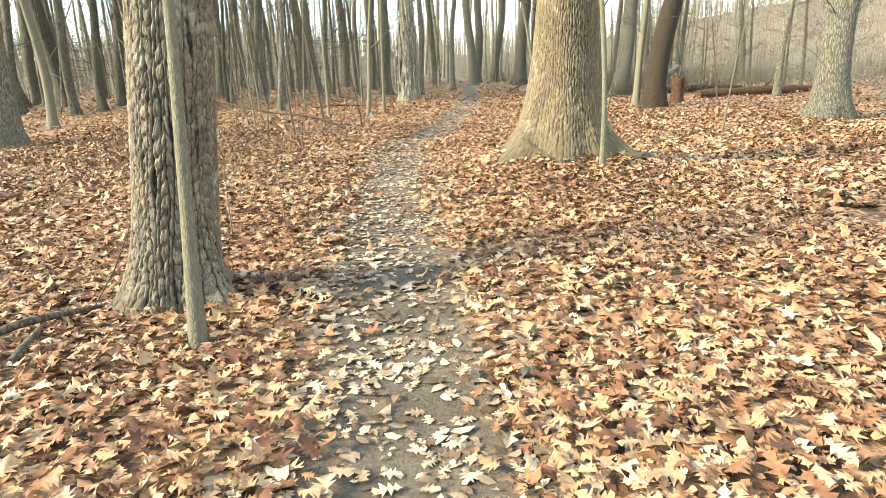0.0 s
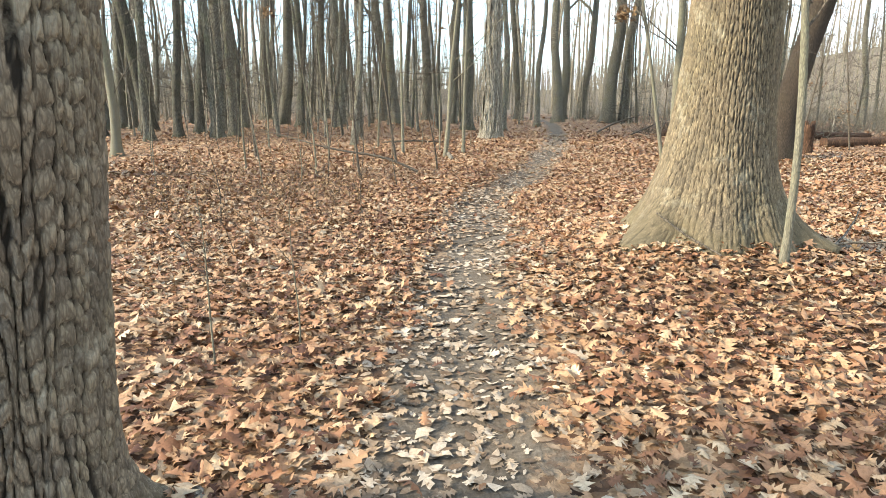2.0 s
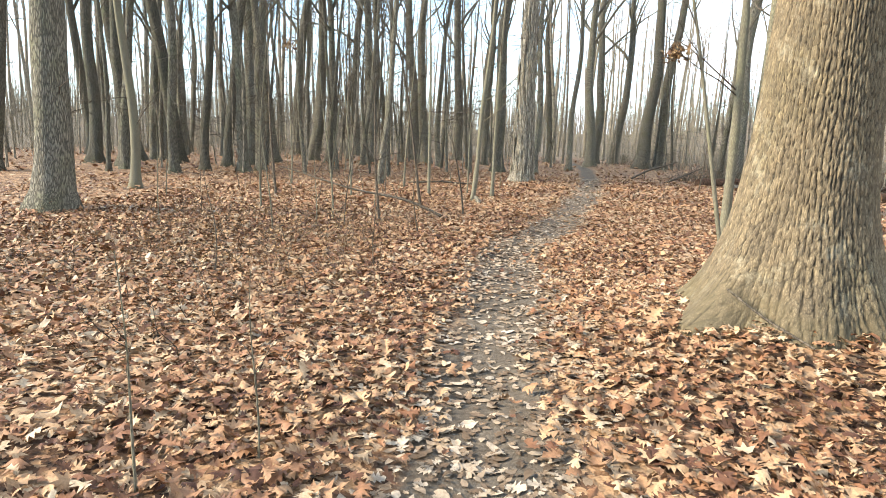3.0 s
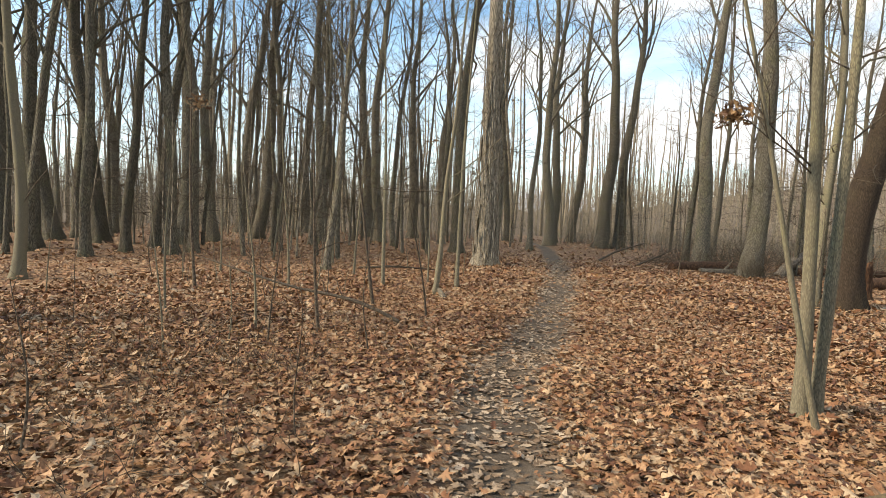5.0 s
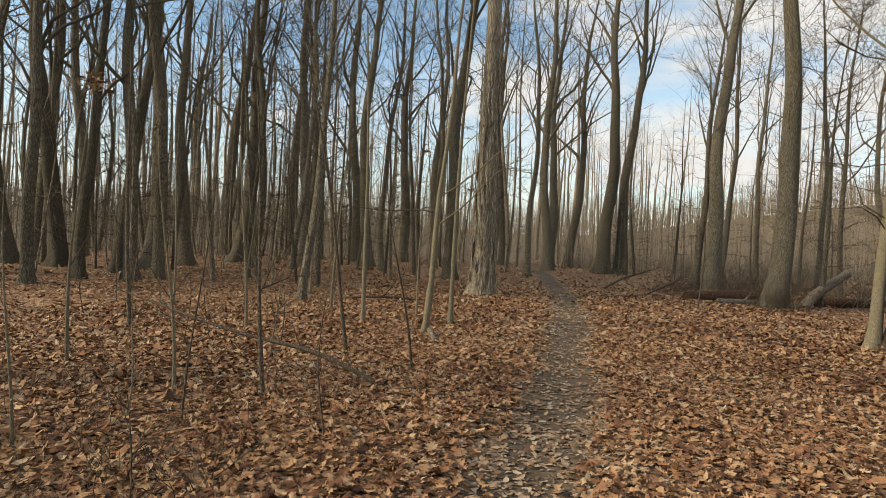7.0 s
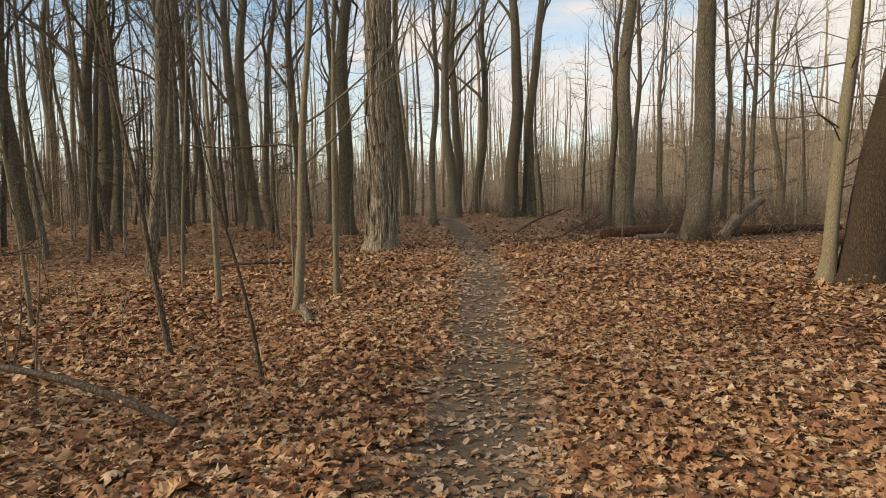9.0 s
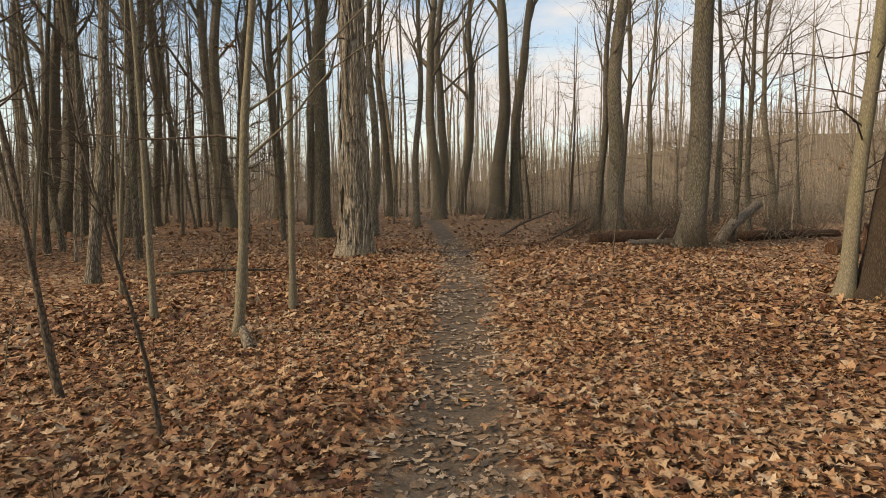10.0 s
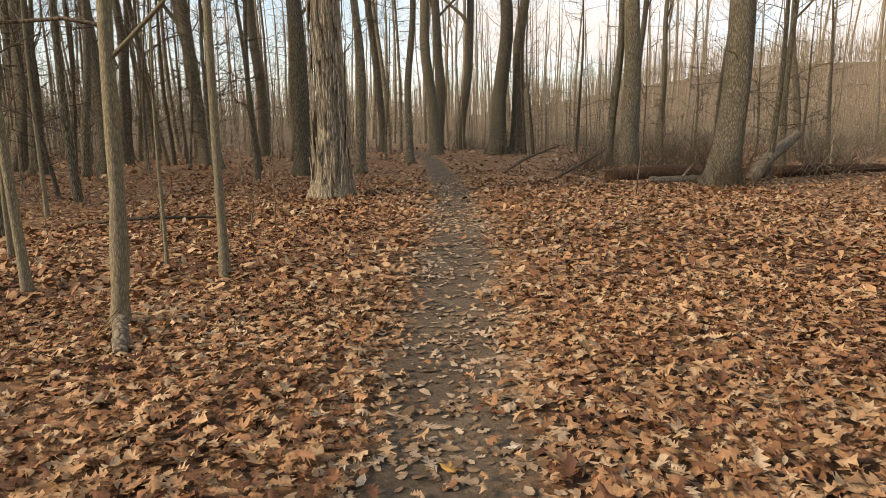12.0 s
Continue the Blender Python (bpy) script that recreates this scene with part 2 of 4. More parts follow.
# ---- the lie of the land ----
PATH_Y = (-400, 0, 2, 3.6, 5, 7.6, 10, 11.7, 12.9, 14.9, 17, 18.9, 20.4, 23.5, 27.5, 31, 38, 48, 60, 90, 400)
PATH_X = (0.2, 0.0, -0.15, -0.31, -0.45, -0.64, -0.72, -0.80, -0.80, -0.36, 0.0, 0.27, 0.45, 0.88, 1.18, 1.45, 1.75, 2.1, 1.2, -4, -30)


def smooth(a, b, x):
    t = np.clip((x - a) / (b - a), 0, 1)
    return t * t * (3 - 2 * t)


def path_gap(x, y):
    """Distance from the middle of the trodden path."""
    return np.abs(x - np.interp(y, PATH_Y, PATH_X))


def ripple(x, y):
    return (0.030 * np.sin(1.31 * x + 0.7 * y + 0.4) * np.sin(0.9 * y - 0.5 * x) + 0.018 * np.sin(3.1 * x - 1.2 * y) * np.sin(2.3 * y + 1.1)
            + 0.05 * np.sin(0.31 * x + 1.0) * np.sin(0.27 * y + 0.3))


def land(x, y):
    x, y = np.asarray(x, float), np.asarray(y, float)
    z = ripple(x, y) - 0.085 * np.exp(-(path_gap(x, y) / 0.55) ** 2)
    z = z + 0.39 * np.exp(-((x - 1.65) ** 2 + (y - 8.5) ** 2) / 1.9)
    r = np.hypot(x, y - 10)
    rise = 5.0 + 8.0 * smooth(0.1, 0.55, x / np.maximum(r, 1)) * smooth(-0.2, 0.3, (y - 10) / np.maximum(r, 1))
    z = z + rise * smooth(62, 150, r) + 0.5 * np.sin(0.05 * x + 0.03 * y) * smooth(40, 80, r)
    return z


def at(x, y):
    return float(land(x, y))


# ---- mesh helpers ----
class Mass:
    """Vertices, quads and triangles gathered for one mesh."""

    def __init__(self):
        self.v, self.q, self.t, self.n = [], [], [], 0

    def add(self, v, q=None, t=None):
        v = np.asarray(v, float).reshape(-1, 3)
        if q is not None and len(q):
            self.q.append(np.asarray(q, int) + self.n)
        if t is not None and len(t):
            self.t.append(np.asarray(t, int) + self.n)
        self.v.append(v)
        self.n += len(v)
        return self

    def arrays(self):
        v = np.concatenate(self.v) if self.v else np.zeros((0, 3))
        q = np.concatenate(self.q) if self.q else np.zeros((0, 4), int)
        t = np.concatenate(self.t) if self.t else np.zeros((0, 3), int)
        return v, q, t

    def mesh(self, name, mat, soft=True):
        v, q, t = self.arrays()
        me = bpy.data.meshes.new(name)
        me.vertices.add(len(v))
        me.vertices.foreach_set("co", v.astype(np.float32).ravel())
        me.loops.add(len(q) * 4 + len(t) * 3)
        me.loops.foreach_set("vertex_index", np.concatenate([q.ravel(), t.ravel()]).astype(np.int32))
        me.polygons.add(len(q) + len(t))
        starts = np.concatenate([np.arange(len(q)) * 4, len(q) * 4 + np.arange(len(t)) * 3])
        me.polygons.foreach_set("loop_start", starts.astype(np.int32))
        me.polygons.foreach_set("use_smooth", np.full(len(q) + len(t), soft))
        me.update(calc_edges=True)
        me.materials.append(mat)
        return me


def part(name, mass, mat, parent, label="", soft=True):
    """One mesh as a part of a thing."""
    ob = new(name, mass.mesh(name, mat, soft))
    ob.parent = parent
    if label:
        tagged(ob, label)
    if name in ("crown", "spray", "foliage"):
        tagged(ob, kind="stuff")
    return ob


def thing(name, x, y, z, label, category, group=""):
    ob = new(name)
    ob.location = (x, y, z)
    ob.empty_display_size = 0.2
    return tagged(ob, label, category, group)


def tube(mass, pts, rad, sides=6, cap=False):
    """A round limb along pts with the radii rad."""
    p = np.asarray(pts, float)
    r = np.asarray(rad, float)
    n = len(p)
    d = np.gradient(p, axis=0)
    d /= np.maximum(np.linalg.norm(d, axis=1, keepdims=True), 1e-9)
    if abs(d[:, 2]).mean() > 0.6:
        ref = np.tile(np.array([[0.0, 1.0, 0.0]]), (n, 1))
    else:
        ref = np.tile(np.array([[0.03, 0.05, 1.0]]), (n, 1))
    u = np.cross(ref, d)
    u /= np.maximum(np.linalg.norm(u, axis=1, keepdims=True), 1e-9)
    w = np.cross(d, u)
    a = np.arange(sides) * (2 * math.pi / sides)
    v = p[:, None, :] + r[:, None, None] * (np.cos(a)[None, :, None] * u[:, None, :] + np.sin(a)[None, :, None] * w[:, None, :])
    i = np.arange(n - 1)[:, None] * sides
    j = np.arange(sides)[None, :]
    k = (j + 1) % sides
    q = np.stack([i + j, i + k, i + sides + k, i + sides + j], axis=-1).reshape(-1, 4)
    mass.add(v.reshape(-1, 3), q)
    if cap:
        for row, order in ((0, -1), (n - 1, 1)):
            ring = v[row]
            t = [(0, 1 + s, 1 + (s + 1) % sides)[::order] for s in range(sides)]
            mass.add(np.vstack([ring.mean(0), ring]), None, t)
    return v


def crooked(rng, start, way, length, n, bend=0.18, up=0.1):
    """Points of a crooked branch that turns upward as it grows."""
    p, d = np.array(start, float), np.array(way, float)
    d /= np.linalg.norm(d)
    pts = [p.copy()]
    for _ in range(n):
        d = d + rng.normal(0, bend, 3) + np.array([0, 0, up])
        d /= np.linalg.norm(d)
        p = p + d * length / n
        pts.append(p.copy())
    return np.array(pts)


def trunk_path(rng, height, lean, bow, n=22):
    t = np.linspace(0, 1, n) ** 1.5
    z = -0.25 + t * (height + 0.25)
    ph = rng.uniform(0, 6.28, 2)
    x = lean[0] * z + bow * (np.sin(z * 0.35 + ph[0]) - math.sin(ph[0]))
    y = lean[1] * z + bow * (np.sin(z * 0.31 + ph[1]) - math.sin(ph[1]))
    x = x + 0.2 * bow * (np.sin(z * 1.05 + ph[1]) - math.sin(ph[1])) * np.clip(z, 0, 1)
    return np.stack([x, y, z], 1)


def trunk_radii(z, d, height, flare=0.5):
    return d / 2 * (np.maximum(1 - z / height, 0.0) ** 0.75 * 0.97 + 0.03) * (1 + flare * np.exp(-np.maximum(z, 0) / (0.55 * d + 0.05)))


def rods(mass, p, way, r, sides=3):
    """Many straight tapering rods at once."""
    n = len(p)
    d = way / np.linalg.norm(way, axis=1, keepdims=True)
    u = np.cross(d, np.array([0.31, 0.52, 0.8]))
    u /= np.linalg.norm(u, axis=1, keepdims=True)
    w = np.cross(d, u)
    a = np.arange(sides) * 2 * math.pi / sides
    ring = np.cos(a)[None, :, None] * u[:, None] + np.sin(a)[None, :, None] * w[:, None]
    v = np.concatenate([p[:, None] + ring * r[:, None, None], (p + way)[:, None] + ring * (0.4 * r)[:, None, None]], 1)
    j = np.arange(sides)
    k = (j + 1) % sides
    q = np.stack([j, k, sides + k, sides + j], -1)
    mass.add(v.reshape(-1, 3), (q[None] + (np.arange(n) * 2 * sides)[:, None, None]).reshape(-1, 4))


def twiglets(mass, rng, starts, length, r, rise=(-0.2, 1.1), way=None, pull=0.6):
    """Fine bent twigs, each of two short rods, from many starting points at once."""
    p = np.asarray(starts, float)
    n = len(p)
    if n == 0:
        return
    a = rng.uniform(0, 6.28, n)
    d = np.stack([np.cos(a), np.sin(a), rng.uniform(rise[0], rise[1], n)], 1)
    if way is not None:
        d = d + pull * np.asarray(way, float)
    d = d / np.linalg.norm(d, axis=1, keepdims=True) * rng.uniform(length[0], length[1], n)[:, None]
    bent = d + rng.normal(0, 0.3, (n, 3)) * np.linalg.norm(d, axis=1, keepdims=True)
    rods(mass, p, d * 0.5, np.full(n, r))
    rods(mass, p + d * 0.5, bent * 0.5, np.full(n, r * 0.55))


def crown(rng, path, radii, first, limbs, spread, twigs=4, sides=(6, 4, 3), low=0.0):
    """Limbs (each a mass) and the fine twigs of a bare crown."""
    out, fine = [], Mass()
    height = path[-1, 2]
    turn = rng.uniform(0, 6.28)
    buds, offs = [], []
    for i in range(limbs):
        z = height * (first + (0.97 - first) * ((i + rng.uniform(0, 0.7)) / limbs))
        s = np.array([np.interp(z, path[:, 2], path[:, k]) for k in range(3)])
        r0 = float(np.interp(z, path[:, 2], radii)) * rng.uniform(0.25, 0.55)
        turn += 2.4 + rng.normal(0, 0.7)
        rise = rng.uniform(0.8, 3.2)
        length = ((height - z) * 0.5 + 1.2) * spread * rng.uniform(0.6, 1.25)
        pts = crooked(rng, s, (math.cos(turn), math.sin(turn), rise), length, 6, 0.2, 0.10)
        limb = Mass()
        tube(limb, pts, r0 * np.linspace(1, 0.18, 7) ** 1.1, sides[0])
        for j in range(twigs):
            f = rng.uniform(0.2, 0.98)
            b0 = np.array([np.interp(f, np.linspace(0, 1, 7), pts[:, k]) for k in range(3)])
            a = rng.uniform(0, 6.28)
            sub = crooked(rng, b0, (math.cos(a), math.sin(a), rng.uniform(0.1, 1.7)), length * rng.uniform(0.3, 0.7), 4, 0.24, 0.10)
            tube(fine, sub, max(r0 * 0.34 * (1.1 - f * 0.7), 0.009) * np.linspace(1, 0.25, 5), 3)
            for k in range(2 * twigs):
                q = rng.integers(1, 5)
                buds.append(sub[q])
                offs.append((sub[q] - sub[q - 1]) / max(np.linalg.norm(sub[q] - sub[q - 1]), 1e-6))
        out.append(limb)
    if buds:
        twiglets(fine, rng, buds, (0.5, 1.9), 0.009, (-0.3, 1.2), offs)
    buds, offs = [], []
    for i in range(int(low)):
        z = rng.uniform(0.12, 1.0) * height * first + 0.8
        s = np.array([np.interp(z, path[:, 2], path[:, k]) for k in range(3)])
        a = rng.uniform(0, 6.28)
        tw = crooked(rng, s, (math.cos(a), math.sin(a), rng.uniform(-0.1, 0.8)), rng.uniform(0.7, 2.8), 4, 0.25, 0.03)
        tube(fine, tw, 0.016 * np.linspace(1, 0.25, 5), 3)
        for k in range(7):
            q = rng.integers(1, 5)
            buds.append(tw[q])
            offs.append((tw[q] - tw[q - 1]) / max(np.linalg.norm(tw[q] - tw[q - 1]), 1e-6))
    if buds:
        twiglets(fine, rng, buds, (0.25, 1.0), 0.006, (-0.3, 0.7), offs, 1.0)
    return out, fine


# ---- ground: one sheet to the horizon ----
def graded(a, b, step, far, grow=1.22):
    core = list(np.arange(a, b + 1e-6, step))
    s, lo, hi = step, [], []
    p = core[0]
    while p > -far:
        s *= grow
        p -= s
        lo.append(p)
    s, p = step, core[-1]
    while p < far:
        s *= grow
        p += s
        hi.append(p)
    return np.array(lo[::-1] + core + hi)


def build_ground():
    gx, gy = graded(-5, 6, 0.11, 900), graded(-1, 26, 0.13, 900)
    X, Y = np.meshgrid(gx, gy)
    fine = 0.012 * np.sin(X * 9 + 2 * np.sin(Y * 5)) * np.sin(Y * 11 + 2 * np.sin(X * 4)) * (path_gap(X, Y) > 0.3)
    Z = land(X, Y) + fine
    nx, ny = len(gx), len(gy)
    i = np.arange(ny - 1)[:, None] * nx
    j = np.arange(nx - 1)[None, :]
    q = np.stack([i + j, i + j + 1, i + nx + j + 1, i + nx + j], -1).reshape(-1, 4)
    mass = Mass().add(np.stack([X, Y, Z], -1).reshape(-1, 3), q)
    ob = new("ground", mass.mesh("ground", GROUND))
    gap = path_gap(X, Y).ravel()
    path = np.clip(1.02 - gap / 0.8, 0, 1) * np.where(Y.ravel() < 60, 1, 0)
    ob.data.attributes.new("path", "FLOAT", "POINT").data.foreach_set("value", path.astype(np.float32))
    thin = smooth(40, 75, np.hypot(X, Y - 10)).ravel() * 0.85
    ob.data.attributes.new("thin_litter", "FLOAT", "POINT").data.foreach_set("value", thin.astype(np.float32))
    return tagged(ob, "forest floor of brown leaf litter with a trodden grey dirt path", "ground", kind="structure")


ground = build_ground()


# ---- trees ----
def describe(d, lean):
    size = "thick" if d > 0.75 else "medium-thick" if d > 0.4 else "slender"
    stand = "leaning" if abs(lean) > 0.05 else "straight"
    return f"{size} {stand} bare forest tree standing in leaf litter"


def tree(x, y, d, height=22, lean=0.0, seed=0, first=0.34, limbs=14, spread=1.0, mat=None, bow=0.25, away=0.0, low=10, label=""):
    rng = np.random.default_rng(1000 + seed)
    d = d * (0.86 if d > 0.4 else 1.0)
    base = thing("tree", x, y, at(x, y), label or describe(d, lean), "tree", "forest trees")
    path = trunk_path(rng, height, (lean, away), bow)
    rad = trunk_radii(path[:, 2], d, height)
    trunk = Mass()
    tube(trunk, path, rad, 16)
    # root flare: ridges that spread to the ground
    k, ph = rng.integers(4, 7), rng.uniform(0, 6.28)
    vv = trunk.v[0]
    c = np.repeat(path, 16, axis=0)
    off = vv - c
    ang = np.arctan2(off[:, 1], off[:, 0])
    z = np.maximum(vv[:, 2], 0)
    trunk.v[0] = c + off * (1 + 0.22 * np.cos(k * ang + ph) * np.exp(-z / (0.5 * d)) + 0.05 * np.sin(3 * ang + z * 0.8 + ph) + 0.03 * np.sin(5 * ang - z * 2.1))[:, None]
    part("trunk", trunk, mat or GREY_BARK, base)
    masses, fine = crown(rng, path, rad, first, limbs, spread, low=low)
    for m in masses:
        part("limb", m, mat or GREY_BARK, base)
    part("crown", fine, TWIG_BARK, base)
    return base


def plates(A, z, columns, cell_h, rng):
    """Oak bark as upright meandering ridges, cracked across into plates: 0 in the furrows, 1 on the plates, and each plate's own number."""
    q = rng.uniform(0, 6.28, 6)
    u = A / (2 * math.pi) * columns
    u = u + 0.30 * np.sin(5 * A + 3 * z + 1.3 * np.sin(2 * z + q[0])) + 0.24 * np.sin(19 * A - 7 * z + q[1]) + 0.10 * np.sin(31 * A + 17 * z + q[2]) + 0.05 * np.sin(57 * A - 61 * z + q[3])
    ridge = np.floor(u).astype(int)
    own_ridge = rng.uniform(0, 1, 4096)
    w = u - ridge
    v = z / cell_h * (0.7 + 0.6 * own_ridge[(ridge * 7) % 4096]) + 9 * own_ridge[ridge % 4096] + 0.22 * np.sin(w * 5 + 9 * own_ridge[(ridge * 3) % 4096])
    row = np.floor(v).astype(int)
    h = v - row
    own = own_ridge[(ridge * 131 + row * 17) % 4096]
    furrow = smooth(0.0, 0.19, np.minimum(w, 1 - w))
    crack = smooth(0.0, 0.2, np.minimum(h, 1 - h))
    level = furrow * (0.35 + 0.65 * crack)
    creased = 0.5 + 0.5 * np.sin(3 * A + 2.2 * z + q[4]) * np.sin(5 * A - 1.4 * z + q[5]) + 0.35 * np.sin(17 * A + 13 * z) * np.sin(11 * A - 19 * z)
    return 1 - (1 - level) * np.clip(0.85 + 0.35 * creased, 0.7, 1), own


def furrowed_trunk(d, height, detail, columns, cell_h, depth, flare, roots, lean, seed, around, step, scar=None):
    """A thick old trunk with real bark plates up to the height detail, plain above."""
    rng = np.random.default_rng(seed)
    z = np.concatenate([np.arange(-0.3, detail, step), np.arange(detail, height, 0.6)])
    a = np.arange(around) / around * 2 * math.pi
    A, Z = np.meshgrid(a, z)
    zz = np.maximum(Z, -0.13)
    R = d / 2 * (np.maximum(1 - np.maximum(zz, 0) / height, 0) ** 0.7 * 0.96 + 0.04) * (1 + flare[0] * np.exp(-zz / flare[1]))
    R = R * (1 + 0.03 * np.sin(2 * A + 0.7 + zz * 0.5) + 0.025 * np.sin(3 * A - 1 + zz))
    R = R + 0.035 * d * (np.sin(7 * A + 1.3) + 0.6 * np.sin(12 * A + 0.4 + 2 * zz)) * np.exp(-zz / 0.3)
    for ang, reach, width in roots:
        gap = np.abs((A - ang + math.pi) % (2 * math.pi) - math.pi)
        R = R + reach * np.exp(-(gap / width) ** 2) * np.exp(-zz / 0.22)
    level, own = plates(A, Z + 0.3, columns, cell_h, rng)
    amount = depth * np.where(Z < detail, 1.0, 0.0)
    if scar is not None:
        near = np.exp(-(((A - scar[0] + math.pi) % (2 * math.pi) - math.pi) / scar[2]) ** 2 - ((Z - scar[1]) / scar[3]) ** 2)
        amount = amount * (1 - 0.8 * near)
        R = R + 0.035 * near
    R = R + amount * (level - 1 + 0.3 * (own - 0.5) * level) + 0.0025 * np.sin(Z * 95 + 7 * np.sin(A * 37)) * np.sin(A * 83 + 5 * np.sin(Z * 21))
    X, Y = R * np.cos(A) + lean[0] * Z, R * np.sin(A) + lean[1] * Z
    ny, nx = Z.shape
    i, j = np.arange(ny - 1)[:, None] * nx, np.arange(nx)[None, :]
    k = (j + 1) % nx
    q = np.stack([i + j, i + k, i + nx + k, i + nx + j], -1).reshape(-1, 4)
    mass = Mass().add(np.stack([X, Y, Z], -1).reshape(-1, 3), q)
    mass.tone = own.ravel()
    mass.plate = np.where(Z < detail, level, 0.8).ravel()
    reach = 0.36 + 0.2 * np.sin(2 * A + 1.1) + 0.10 * np.sin(5 * A + 4 * Z) + 0.06 * np.sin(11 * A - 7 * Z)
    mass.moss = np.clip(1.1 - 0.75 * zz / np.maximum(reach, 0.08), 0, 1).ravel()
    return mass


def old_tree(x, y, d, height, mass, mat, lean, seed, label, limbs=14, first=0.4):
    rng = np.random.default_rng(seed)
    base = thing("oak_tree", x, y, at(x, y), label, "tree", "forest trees")
    trunk = part("trunk", mass, mat, base)
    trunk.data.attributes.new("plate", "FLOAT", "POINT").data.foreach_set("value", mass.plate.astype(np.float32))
    trunk.data.attributes.new("plate_tone", "FLOAT", "POINT").data.foreach_set("value", mass.tone.astype(np.float32))
    trunk.data.attributes.new("moss", "FLOAT", "POINT").data.foreach_set("value", mass.moss.astype(np.float32))
    path = np.stack([lean[0] * np.linspace(0, height, 14), lean[1] * np.linspace(0, height, 14), np.linspace(0, height, 14)], 1)
    rad = trunk_radii(path[:, 2], d, height)
    masses, fine = crown(rng, path, rad, first, limbs, 1.2)
    for m in masses:
        part("limb", m, mat, base)
    part("crown", fine, TWIG_BARK, base)
    return base


NEAR_OAK = furrowed_trunk(0.52, 21, 2.7, 46, 0.085, 0.024, (0.30, 0.2), ((-0.35, 0.26, 0.3), (-2.4, 0.16, 0.4), (1.2, 0.2, 0.4), (3.0, 0.1, 0.3)),
                          (0.11, 0.0), 5, 320, 0.0135, (-0.95, 1.55, 0.35, 0.15))
old_tree(-1.84, 4.0, 0.50, 21, NEAR_OAK, OAK_BARK, (0.11, 0.0), 11, "oak with deeply plated grey bark and spreading mossy roots", 10)
BIG_OAK = furrowed_trunk(0.79, 26, 3.8, 86, 0.125, 0.017, (0.78, 0.62), ((-2.6, 0.13, 0.3), (-1.75, 0.03, 0.25), (-1.1, 0.04, 0.2), (-0.35, 0.2, 0.25), (1.0, 0.2, 0.4), (2.2, 0.2, 0.4)),
                         (0.012, 0.0), 6, 340, 0.019)
old_tree(1.64, 8.5, 0.79, 26, BIG_OAK, BIG_OAK_BARK, (0.012, 0.0), 12, "massive old oak with furrowed tan bark and a mossy flared base", 14)


def shagbark(x, y, d, height):
    """A hickory whose bark hangs in long loose strips."""
    rng = np.random.default_rng(44)
    base = tree(x, y, d * 0.93, height, 0.0, 44, 0.4, 12, 1.0, SHAG_BARK, 0.03, low=10, label="shagbark hickory with pale bark peeling in long vertical strips")
    shapes = []
    for s in range(8):
        L, w = rng.uniform(0.5, 1.1), rng.uniform(0.05, 0.1)
        m = Mass()
        n = 6
        t = np.linspace(0, 1, n)
        lift = 0.012 + 0.05 * np.abs(t - rng.uniform(0.3, 0.7)) ** 1.6 * 2
        half = w / 2 * (1 - 0.5 * np.abs(2 * t - 1) ** 3) * (1 + 0.15 * rng.normal(size=n))
        rows = []
        for k in range(n):
            z = (t[k] - 0.5) * L
            rows.append([(lift[k] - 0.012, -half[k], z), (lift[k] + 0.004, -half[k] * 0.5, z), (lift[k] + 0.006, half[k] * 0.5, z), (lift[k] - 0.012, half[k], z)])
        v = np.array(rows).reshape(-1, 3)
        q = [(k * 4 + c, k * 4 + c + 1, k * 4 + 4 + c + 1, k * 4 + 4 + c) for k in range(n - 1) for c in range(3)]
        m.add(v, q)
        shapes.append(m.mesh("bark_strip", SHAG_BARK))
    for i in range(230):
        z = 0.25 + 8.0 * rng.uniform() ** 1.2
        a = rng.uniform(0, 2 * math.pi)
        r = float(trunk_radii(np.array([z]), d * 0.93, height)[0])
        ob = new("bark_strip", shapes[rng.integers(8)])
        ob.parent = base
        ob.matrix_basis = Matrix.Translation((r * math.cos(a), r * math.sin(a), z)) @ Matrix.Rotation(a, 4, "Z") @ Matrix.Rotation(rng.normal(0, 0.05), 4, "X")
    return base


shagbark(-1.5, 28.8, 0.88, 24)

# trees beside and beyond the path: x, y, trunk thickness, height, lean, seed
tree(-9.5, 13.3, 0.74, 22, 0.03, 1, low=3)
tree(-22.0, 32.5, 0.80, 24, -0.07, 2, mat=DARK_BARK)
tree(-19.2, 31.8, 0.78, 24, -0.045, 3, mat=DARK_BARK)
tree(-25.5, 41.7, 0.80, 24, -0.02, 4)
tree(-16.2, 33.4, 0.88, 24, 0.015, 5)
tree(-16.6, 37.5, 0.70, 23, -0.04, 6)
tree(-16.5, 43.0, 0.90, 24, 0.08, 7)
tree(-11.4, 39.8, 0.66, 24, -0.01, 8)
tree(-11.6, 53.0, 0.95, 25, -0.03, 9, first=0.26, limbs=9, spread=1.3)
tree(-8.5, 56.0, 0.85, 25, 0.0, 10)
tree(-3.25, 36.5, 0.72, 24, 0.07, 11, mat=DARK_BARK)
tree(2.6, 52.0, 0.85, 25, -0.01, 12)
tree(6.5, 52.5, 1.15, 25, 0.01, 13, first=0.5)
tree(8.0, 53.5, 0.95, 25, 0.06, 14, first=0.5)
tree(9.45, 38.6, 0.86, 23, 0.055, 15, first=0.46, low=24)
tree(8.8, 39.2, 0.36, 15, 0.10, 16)
tree(8.45, 29.8, 0.84, 23, 0.012, 17, first=0.46, limbs=10, low=26)
